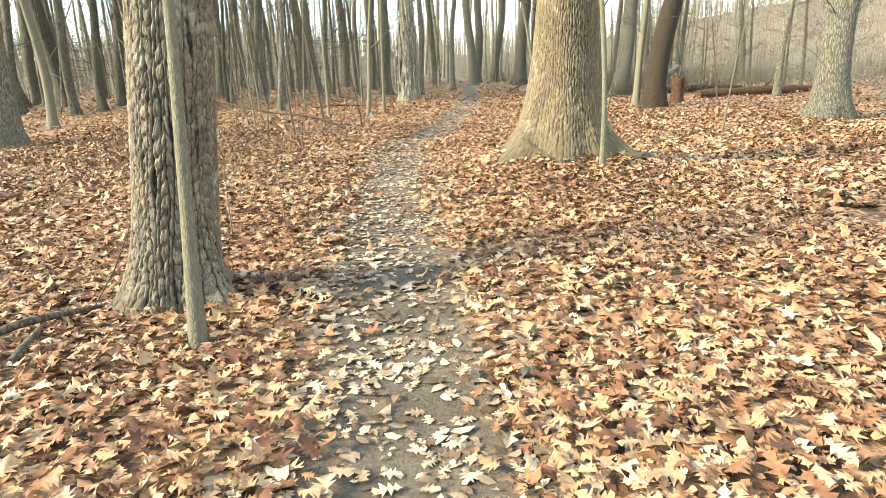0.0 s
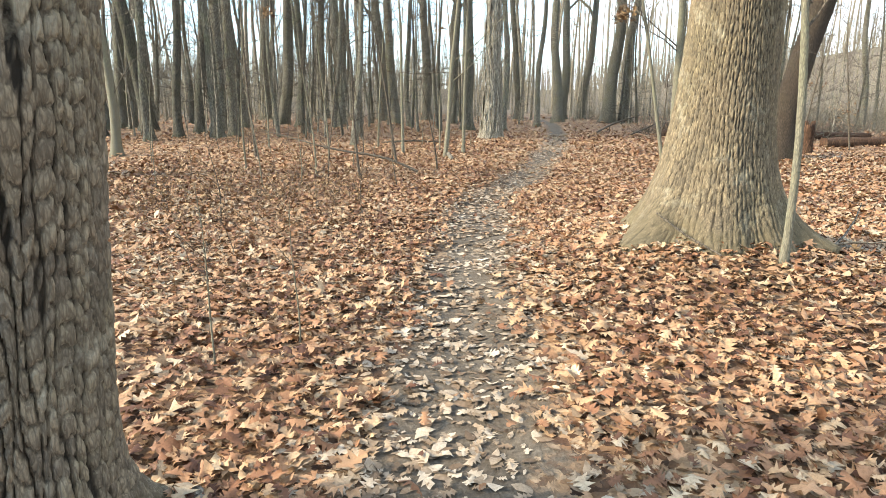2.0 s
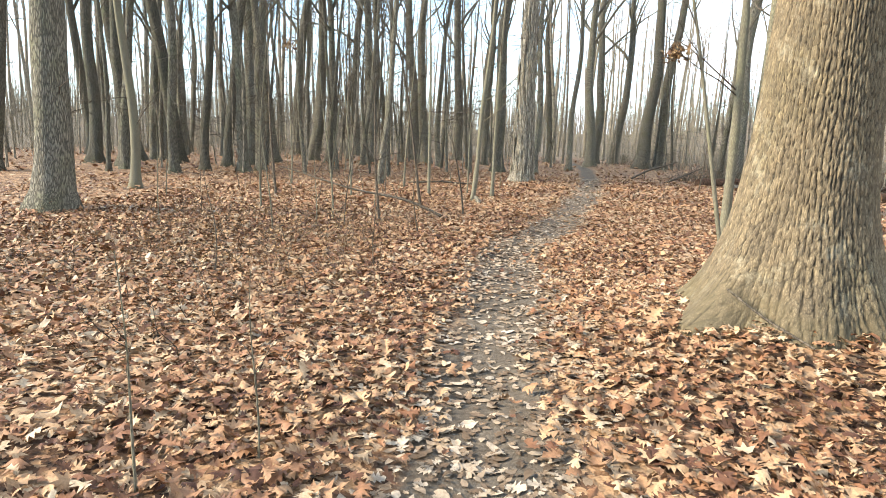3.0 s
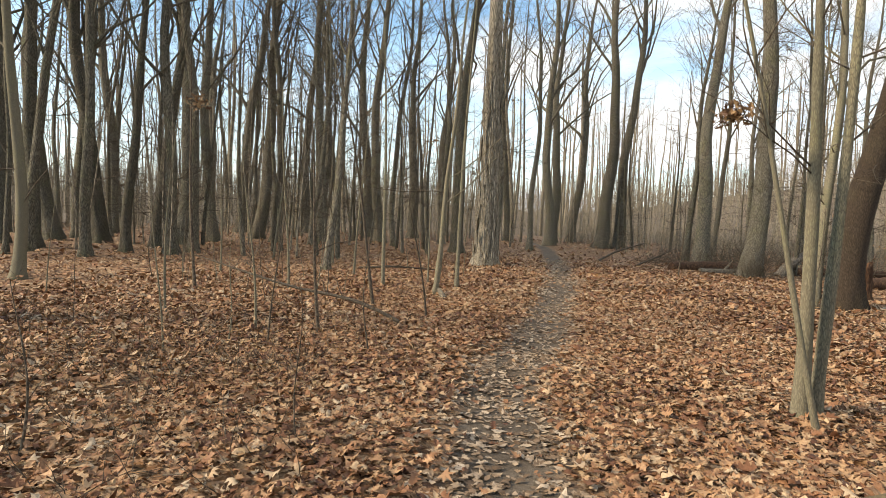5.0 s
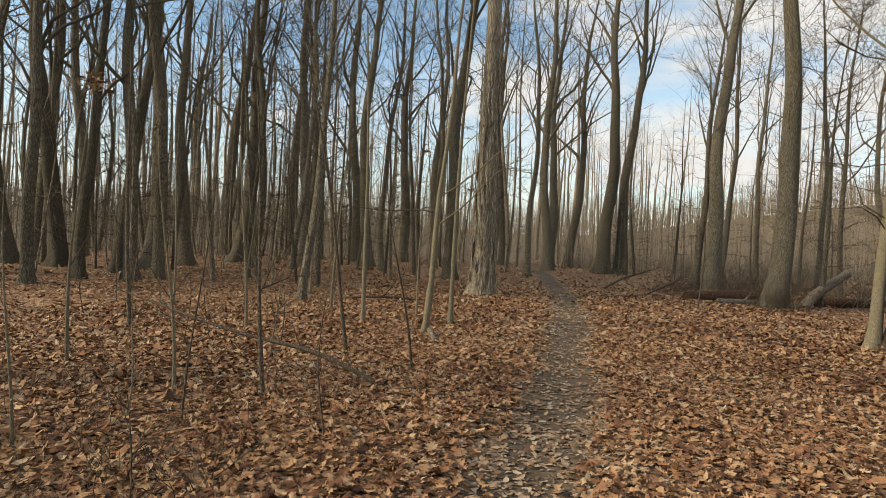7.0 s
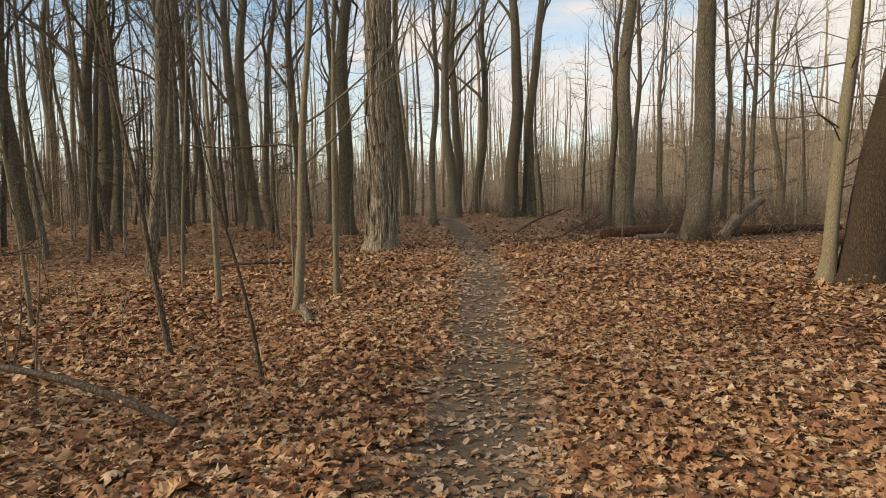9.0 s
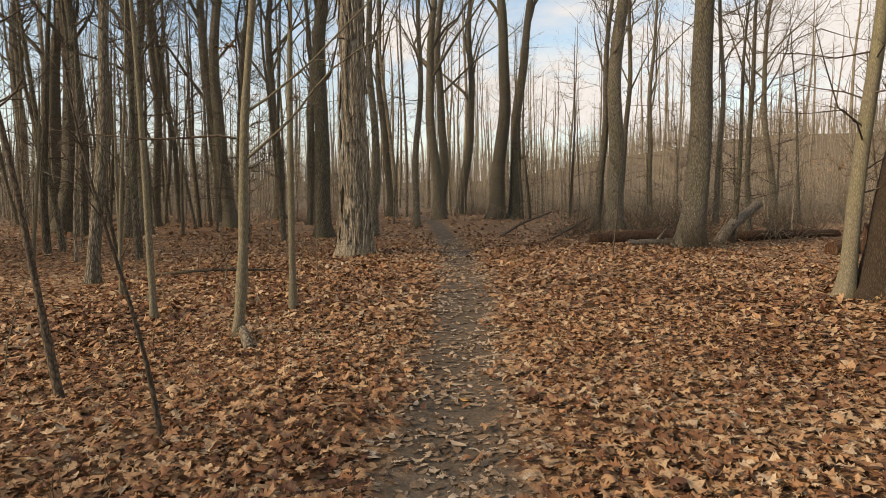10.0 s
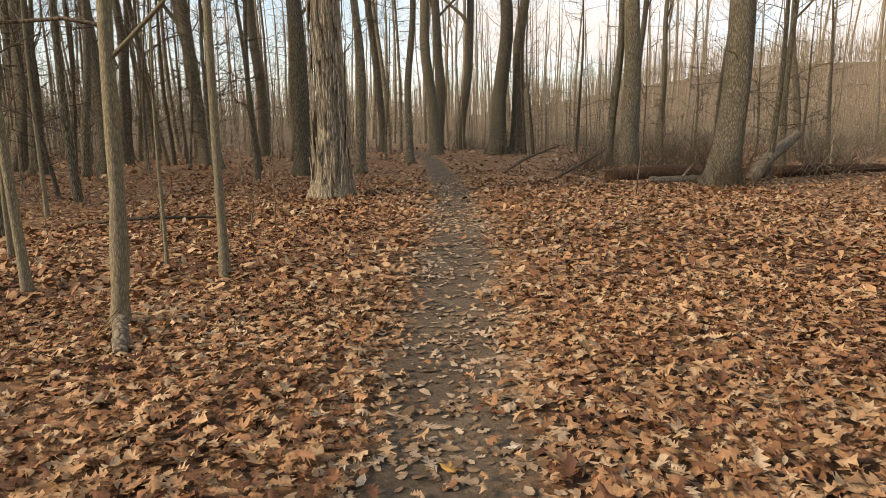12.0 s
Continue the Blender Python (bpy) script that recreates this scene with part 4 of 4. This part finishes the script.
def turns(rng, n, tilt):
    """Random turns: any heading, tipped by about tilt radians."""
    yaw, tip, axis = rng.uniform(0, 2 * math.pi, n), np.abs(rng.normal(0, tilt, n)), rng.uniform(0, 2 * math.pi, n)
    flip = rng.uniform(size=n) < 0.45
    tip = np.where(flip, math.pi - tip, tip)
    cy, sy, ct, st, ca, sa = np.cos(yaw), np.sin(yaw), np.cos(tip), np.sin(tip), np.cos(axis), np.sin(axis)
    o, z = np.ones(n), np.zeros(n)
    spin = np.stack([cy, -sy, z, sy, cy, z, z, z, o], -1).reshape(n, 3, 3)
    k = 1 - ct
    lean = np.stack([ct + ca * ca * k, ca * sa * k, sa * st, ca * sa * k, ct + sa * sa * k, -ca * st, -sa * st, ca * st, ct], -1).reshape(n, 3, 3)
    return lean @ spin


def strew(mass, shapes, x, y, z, size, rot, rng):
    pick = rng.integers(len(shapes), size=len(x))
    for k, (v, t) in enumerate(shapes):
        i = np.nonzero(pick == k)[0]
        if len(i) == 0:
            continue
        w = np.einsum("nij,vj->nvi", rot[i], v) * size[i, None, None]
        low = np.minimum(w[:, :, 2].min(axis=1), 0)
        w[:, :, 2] -= 0.55 * low[:, None]
        w += np.stack([x[i], y[i], z[i]], -1)[:, None, :]
        tt = t[None] + (np.arange(len(i)) * len(v))[:, None, None]
        mass.add(w.reshape(-1, 3), None, tt.reshape(-1, 3))


def litter(name, label, count, area, shapes, size, tilt, mat, keep, seed, lift=0.03):
    """Loose leaves over a stretch of ground; keep gives the share that stays at each place."""
    rng = np.random.default_rng(seed)
    x, y = rng.uniform(area[0], area[1], count), rng.uniform(area[2], area[3], count)
    stay = rng.uniform(size=count) < keep(x, y)
    x, y = x[stay], y[stay]
    n = len(x)
    mass = Mass()
    z = land(x, y) + rng.uniform(0.004, lift, n)
    strew(mass, shapes, x, y, z, rng.uniform(size[0], size[1], n) * np.exp(rng.normal(0, 0.12, n)), turns(rng, n, tilt), rng)
    return tagged(new(name, mass.mesh(name, mat)), label, "leaves", kind="stuff")


def off_path(x, y):
    clump = 0.86 + 0.14 * np.sin(2.3 * x + 1.7 * np.sin(1.9 * y)) * np.sin(2.1 * y + 1.3 * np.sin(1.7 * x))
    return smooth(0.2, 1.0, path_gap(x, y) + 0.12 * np.sin(3.7 * y + 2 * np.sin(1.3 * y))) * clump + 0.02


def on_path(x, y):
    clump = 0.5 + 0.5 * np.sin(4.3 * x + 2.1 * np.sin(3.1 * y)) * np.sin(3.9 * y + 1.3 * np.sin(2.7 * x))
    return (1 - smooth(0.4, 1.1, path_gap(x, y))) * (0.2 + 0.8 * clump ** 1.3) * (1 - 0.4 * smooth(14, 17, y))


def beside_path(x, y):
    return off_path(x, y) * (path_gap(x, y) < 2.3)


def away_from_path(x, y):
    return off_path(x, y) * (path_gap(x, y) >= 2.3)


def broken_bits(x, y):
    return 0.6 * off_path(x, y)


def further(x, y):
    return off_path(x, y) * (1 - ((x > -4.2) & (x < 3.8) & (y < 20.5) & (y > 0.8)))


litter("leaf_litter", "brown and tan fallen oak leaves covering the ground", 68000, (-4.2, 3.8, 0.8, 20.5), OAK + MAPLE[:1], (0.06, 0.13), 0.3, LEAVES, beside_path, 21, 0.055)
litter("leaf_litter", "brown fallen leaves a few steps off the path", 68000, (-4.2, 3.8, 0.8, 20.5), MAPLE + PLAIN[:3] + OAK[:3], (0.06, 0.135), 0.32, LEAVES, away_from_path, 30, 0.055)
litter("leaf_litter", "small broken brown leaf pieces among the fallen leaves", 26000, (-4.2, 3.8, 0.8, 20.5), PLAIN, (0.035, 0.08), 0.5, LEAVES, broken_bits, 29, 0.035)
litter("trodden_leaves", "pale trodden leaves scattered on the dirt path", 88000, (-1.9, 2.6, 0.3, 36), FLAT_OAK[:8] + PLAIN, (0.03, 0.115), 0.18, PATH_LEAVES, on_path, 22, 0.012)
litter("leaf_litter", "brown fallen leaves over the wider forest floor", 44000, (-16, 17, 0.2, 38), PLAIN + MAPLE[:1], (0.10, 0.17), 0.35, LEAVES, further, 23, 0.06)
litter("leaf_litter", "brown fallen leaves among weeds and thin saplings", 26000, (-10, -4.2, 5, 22), PLAIN + MAPLE[:2], (0.08, 0.14), 0.45, LEAVES, off_path, 26, 0.06)
litter("leaf_litter", "brown fallen leaves beside the further path", 26000, (-6, 9, 20.4, 33), PLAIN + MAPLE[:3], (0.09, 0.16), 0.42, LEAVES, off_path, 27, 0.06)
litter("leaf_litter", "tan and brown fallen leaves on the open floor", 24000, (3.7, 10.5, 6, 20.6), PLAIN + MAPLE[:3], (0.085, 0.15), 0.42, LEAVES, off_path, 28, 0.06)
litter("leaf_litter", "distant brown leaf litter under the trees", 13000, (-42, 44, 20, 70), PLAIN, (0.16, 0.30), 0.4, LEAVES, lambda x, y: smooth(0.4, 0.9, path_gap(x, y)) * ((y > 36) | (np.abs(x) > 15)), 24, 0.08)


# leaves that lie nearest to the walker, each one for itself
def single_leaves():
    rng = np.random.default_rng(31)
    meshes = []
    for v, t in OAK[:8] + MAPLE[:4]:
        meshes.append(Mass().add(v, None, t).mesh("leaf", LEAVES))
    flat = [Mass().add(v, None, t).mesh("leaf", PATH_LEAVES) for v, t in FLAT_OAK[:6]]
    for i in range(300):
        y = rng.uniform(1.4, 20.0)
        gap = rng.normal(0, 0.85)
        x = float(np.interp(y, PATH_Y, PATH_X)) + gap
        trod = abs(gap) < 0.45
        ob = new("leaf", flat[rng.integers(6)] if trod else meshes[rng.integers(12)])
        ob.parent = ground
        s = rng.uniform(0.08, 0.13) if trod else rng.uniform(0.12, 0.18)
        tip = 0.06 if trod else 0.25
        ob.matrix_basis = Matrix.Translation((x, y, at(x, y) + (0.016 if trod else 0.055))) @ Euler((rng.normal(0, tip), rng.normal(0, tip), rng.uniform(0, 6.28))).to_matrix().to_4x4() @ Matrix.Scale(s, 4)


# ---- dead leaves that still hang, and leaf clumps ----
def leaf_clump(x, y, z, radius, count, seed, label="clump of dry brown leaves caught on a sapling"):
    rng = np.random.default_rng(600 + seed)
    n = count
    d = rng.normal(size=(n, 3))
    d /= np.linalg.norm(d, axis=1, keepdims=True)
    p = d * (rng.uniform(size=(n, 1)) ** 0.6) * radius * np.array([1.2, 1.0, 0.8])
    mass = Mass()
    strew(mass, OAK[:8], p[:, 0], p[:, 1], p[:, 2], rng.uniform(0.055, 0.105, n), turns(rng, n, 1.0), rng)
    stick = Mass()
    for k in range(6):
        tube(stick, crooked(rng, (0, 0, 0), rng.normal(0, 1, 3), radius * 1.5, 4, 0.2, 0.0), 0.006 * np.linspace(1, 0.4, 5), 4)
    base = thing("leaf_clump", x, y, z, label, "leaf clump")
    part("foliage", mass, DRY_LEAVES, base, soft=False)
    part("spray", stick, TWIG_BARK, base)
    return base


leaf_clump(1.15, 11.7, 2.75, 0.15, 90, 1)
leaf_clump(-5.0, 13.8, 3.15, 0.16, 40, 2)
leaf_clump(-2.6, 20.5, 3.6, 0.12, 12, 3)
leaf_clump(-0.75, 28.5, 6.2, 0.25, 16, 6, "few dry leaves hanging on a hickory twig")
leaf_clump(-2.35, 28.4, 7.1, 0.25, 14, 7, "few dry leaves hanging on a hickory twig")
leaf_clump(9.4, 25.0, 2.2, 0.45, 40, 8, "spray of tan leaves hanging on a thin sapling")
leaf_clump(11.2, 26.0, 1.3, 0.55, 60, 9, "spray of tan leaves hanging on a thin sapling")
leaf_clump(-1.55, 19.3, 2.75, 0.12, 7, 10, "few orange leaves hanging from a bough")
leaf_clump(6.0, 19.6, 0.16, 0.28, 26, 5, "pale yellow dead sprout leaves at the dark tree's foot")


# ---- far woods and undergrowth: too many to count ----
def woods_templates(rng, count, height, d, limbs, twigs, first):
    out = []
    for i in range(count):
        h = rng.uniform(*height)
        dd = rng.uniform(*d)
        path = trunk_path(rng, h, rng.normal(0, 0.03, 2), 0.15, 10)
        rad = trunk_radii(path[:, 2], dd, h, 0.3)
        m = Mass()
        tube(m, path, rad, 6)
        masses, fine = crown(rng, path, rad, rng.uniform(*first), limbs, 1.0, twigs, (3, 3, 3), 1)
        for k in masses + [fine]:
            v, q, t = k.arrays()
            m.add(v, q, t)
        out.append(m.arrays())
    return out


def plant(mass, shapes, x, y, size, rng):
    pick = rng.integers(len(shapes), size=len(x))
    yaw = rng.uniform(0, 2 * math.pi, len(x))
    z = land(x, y)
    for k, (v, q, t) in enumerate(shapes):
        i = np.nonzero(pick == k)[0]
        if len(i) == 0:
            continue
        c, s = np.cos(yaw[i])[:, None], np.sin(yaw[i])[:, None]
        w = np.stack([c * v[None, :, 0] - s * v[None, :, 1], s * v[None, :, 0] + c * v[None, :, 1], np.broadcast_to(v[None, :, 2], (len(i), len(v)))], -1) * size[i, None, None]
        w = w + np.stack([x[i], y[i], z[i]], -1)[:, None, :]
        mass.add(w.reshape(-1, 3), (q[None] + (np.arange(len(i)) * len(v))[:, None, None]).reshape(-1, 4))


def wedge(rng, n, r0, r1, half, power=0.7):
    """Places ahead of the walker between two distances."""
    r = r0 + (r1 - r0) * rng.uniform(size=n) ** power
    a = rng.uniform(-half, half, n)
    return r * np.sin(a), 8 + r * np.cos(a)


def fewer(rng, x, y):
    """The woods thin out towards the open slope on the right."""
    a = np.arctan2(x, y - 8)
    return rng.uniform(size=len(x)) < 1 - 0.72 * smooth(0.1, 0.4, a) * (1 - 0.6 * smooth(95, 120, np.hypot(x, y - 8)))


def far_woods():
    rng = np.random.default_rng(55)
    tall = woods_templates(rng, 10, (18, 25), (0.18, 0.42), 6, 2, (0.25, 0.5))
    mass = Mass()
    x, y = wedge(rng, 290, 46, 165, 1.0)
    ok = (path_gap(x, y) > np.where(y < 70, 2.2, 0)) & fewer(rng, x, y)
    plant(mass, tall, x[ok], y[ok], rng.uniform(0.8, 1.25, ok.sum()), rng)
    x, y = wedge(rng, 80, 34, 75, 3.1)
    ok = (np.abs(np.arctan2(x, y - 8) + 1.88) > 0.45) & ~((np.abs(np.arctan2(x, y - 8)) < 1.0) & (np.hypot(x, y - 8) < 46)) & (np.hypot(x, y - 5) > 14)
    plant(mass, tall, x[ok], y[ok], rng.uniform(0.8, 1.2, ok.sum()), rng)
    tagged(new("far_woods", mass.mesh("far_woods", HAZED_BARK)), "distant bare grey-brown woods closing the view", "woods", kind="stuff")
    thin = woods_templates(rng, 10, (5, 12), (0.04, 0.11), 4, 1, (0.2, 0.4))
    mass = Mass()
    x, y = wedge(rng, 480, 19, 100, 0.95, 0.8)
    ok = fewer(rng, x, y) & (path_gap(x, y) > 2.5) & ((x < -4) | (y > 42) | (x > 13))
    plant(mass, thin, x[ok], y[ok], rng.uniform(0.7, 1.2, ok.sum()), rng)
    tagged(new("thicket", mass.mesh("thicket", HAZED_BARK)), "thin grey saplings and poles between the trees", "saplings", kind="stuff")


far_woods()


def far_stems():
    """Thin far stems and the maze of twigs between them."""
    rng = np.random.default_rng(71)
    mass = Mass()
    n = 4600
    x, y = wedge(rng, n, 44, 172, 0.95, 0.8)
    ok = path_gap(x, y) > np.where(y < 70, 2.5, 0)
    x, y = x[ok], y[ok]
    n = len(x)
    h = rng.uniform(2.5, 11, n) * rng.uniform(0.5, 1, n)
    p = np.stack([x, y, land(x, y) - 0.1], 1)
    way = np.stack([rng.normal(0, 0.05, n) * h, rng.normal(0, 0.05, n) * h, h], 1)
    rods(mass, p, way, 0.02 + 0.004 * h)
    for _ in range(2):
        f = rng.uniform(0.25, 1.0, n)[:, None]
        a = rng.uniform(0, 6.28, n)
        L = rng.uniform(0.6, 2.2, n)
        tw = np.stack([np.cos(a) * L, np.sin(a) * L, rng.uniform(-0.2, 1.0, n) * L], 1)
        rods(mass, p + way * f, tw, np.full(n, 0.013))
    m = 11000
    x, y = wedge(rng, m, 40, 165, 0.95, 0.9)
    ok = path_gap(x, y) > 4
    x, y = x[ok], y[ok]
    m = len(x)
    a = rng.uniform(0, 6.28, m)
    L = rng.uniform(0.8, 2.4, m)
    rods(mass, np.stack([x, y, land(x, y) - 0.02], 1), np.stack([np.cos(a) * L * 0.6, np.sin(a) * L * 0.6, rng.uniform(0.2, 1.0, m) * L], 1), np.full(m, 0.014))
    k = 3400
    x, y = wedge(rng, k, 120, 168, 0.9, 0.8)
    h = rng.uniform(1.5, 3, k) * rng.uniform(0.8, 3.0, k)
    p = np.stack([x, y, land(x, y) - 0.1], 1)
    way = np.stack([rng.normal(0, 0.06, k) * h, rng.normal(0, 0.06, k) * h, h], 1)
    rods(mass, p, way, 0.025 + 0.006 * h)
    for _ in range(4):
        f = rng.uniform(0.3, 1.0, k)[:, None]
        a = rng.uniform(0, 6.28, k)
        L = rng.uniform(0.6, 2.0, k)
        rods(mass, p + way * f, np.stack([np.cos(a) * L, np.sin(a) * L, rng.uniform(0.2, 1.8, k) * L], 1), np.full(k, 0.02))
    tagged(new("far_stems", mass.mesh("far_stems", HAZED_BARK)), "maze of thin grey stems and twigs in the distance", "undergrowth", kind="stuff")


far_stems()


def bush_templates(rng, count, stems, height, r):
    out = []
    for i in range(count):
        m = Mass()
        for k in range(stems):
            a = rng.uniform(0, 6.28)
            p = (0.25 * rng.normal(), 0.25 * rng.normal(), -0.03)
            s = crooked(rng, p, (math.cos(a), math.sin(a), rng.uniform(0.5, 2.5)), height * rng.uniform(0.5, 1.1), 4, 0.22, -0.05)
            tube(m, s, r * np.linspace(1, 0.35, 5), 3)
            for _ in range(2):
                b = crooked(rng, s[rng.integers(1, 4)], rng.normal(0, 1, 3) + np.array([0, 0, 0.5]), height * 0.35, 2, 0.2, 0)
                tube(m, b, r * np.array((0.6, 0.5, 0.3)), 3)
        out.append(m.arrays())
    return out


def undergrowth():
    rng = np.random.default_rng(66)
    brush = bush_templates(rng, 8, 9, 1.6, 0.012)
    mass = Mass()
    x, y = rng.uniform(4, 45, 200), rng.uniform(31, 75, 200)
    ok = (path_gap(x, y) > 4.0) & (x > 3 + 0.02 * y)
    plant(mass, brush, x[ok], y[ok], rng.uniform(0.7, 1.7, ok.sum()), rng)
    x, y = wedge(rng, 170, 38, 90, 0.95)
    ok = path_gap(x, y) > 3
    plant(mass, brush, x[ok], y[ok], rng.uniform(0.8, 1.8, ok.sum()), rng)
    tagged(new("brush", mass.mesh("brush", HAZED_BARK)), "tangled bare brush on the far forest floor", "brush", kind="stuff")
    mass = Mass()
    x, y = rng.uniform(5.5, 17, 60), rng.uniform(33.4, 39, 60)
    plant(mass, brush, x, y, rng.uniform(0.45, 1.0, 60), rng)
    x, y = rng.normal(8.45, 0.3, 9), rng.normal(29.6, 0.3, 9)
    plant(mass, brush, x, y, rng.uniform(0.5, 1.0, 9), rng)
    tagged(new("brush", mass.mesh("brush", TWIG_BARK)), "low bare brush round the fallen logs", "brush", kind="stuff")
    weeds = bush_templates(rng, 8, 7, 0.5, 0.0035)
    mass = Mass()
    x, y = rng.normal(-4.3, 1.4, 62), rng.normal(11.4, 1.8, 62)
    ok = path_gap(x, y) > 1.6
    plant(mass, weeds, x[ok], y[ok], rng.uniform(0.7, 1.5, ok.sum()), rng)
    x, y = rng.uniform(-11, -1.8, 40), rng.uniform(7, 26, 40)
    ok = path_gap(x, y) > 1.4
    plant(mass, weeds, x[ok], y[ok], rng.uniform(0.6, 1.4, ok.sum()), rng)
    m = 2600
    x, y = rng.normal(-4.3, 1.4, m), rng.normal(11.4, 1.8, m)
    ok = path_gap(x, y) > 1.5
    x, y = x[ok], y[ok]
    m = len(x)
    curled = Mass()
    strew(curled, PLAIN, x, y, land(x, y) + 0.06 + 0.42 * rng.uniform(size=m) ** 1.6, rng.uniform(0.03, 0.075, m), turns(rng, m, 0.9), rng)
    tagged(new("weed_leaves", curled.mesh("weed_leaves", DRY_LEAVES, False)), "small curled brown leaves on dry weed stems", "weeds", kind="stuff")
    tagged(new("dry_weeds", mass.mesh("dry_weeds", TWIG_BARK)), "thin dry brown weed stems among fallen leaves", "weeds", kind="stuff")


undergrowth()
single_leaves()


def lone_leaf(x, y, size, turn, colour, label):
    m, n, l, b = material("lone_leaf", 0.6)
    co = n.new("ShaderNodeTexCoord")
    spot = node_noise(n, l, co.outputs["Object"], 5, 4, 0.7)
    tint = ramp(n, ((0.3, tuple(c * 0.75 for c in colour)), (0.7, colour)))
    l.new(spot.outputs["Fac"], tint.inputs["Fac"])
    l.new(tint.outputs["Color"], b.inputs["Base Color"])
    v, t = MAPLE[2]
    ob = tagged(new("leaf", Mass().add(v, None, t).mesh("leaf", m, False)), label, "leaf")
    ob.matrix_basis = Matrix.Translation((x, y, at(x, y) + 0.03)) @ Matrix.Rotation(turn, 4, "Z") @ Matrix.Scale(size, 4)


lone_leaf(0.09, 17.33, 0.16, 0.6, (0.42, 0.24, 0.08), "bright yellow-brown leaf lying flat on the dirt path")
lone_leaf(0.43, 17.43, 0.09, 2.0, (0.52, 0.47, 0.38), "pale cream leaf lying on the dirt path")
lone_leaf(-0.42, 17.35, 0.10, 4.0, (0.52, 0.47, 0.38), "pale cream leaf at the path's edge")
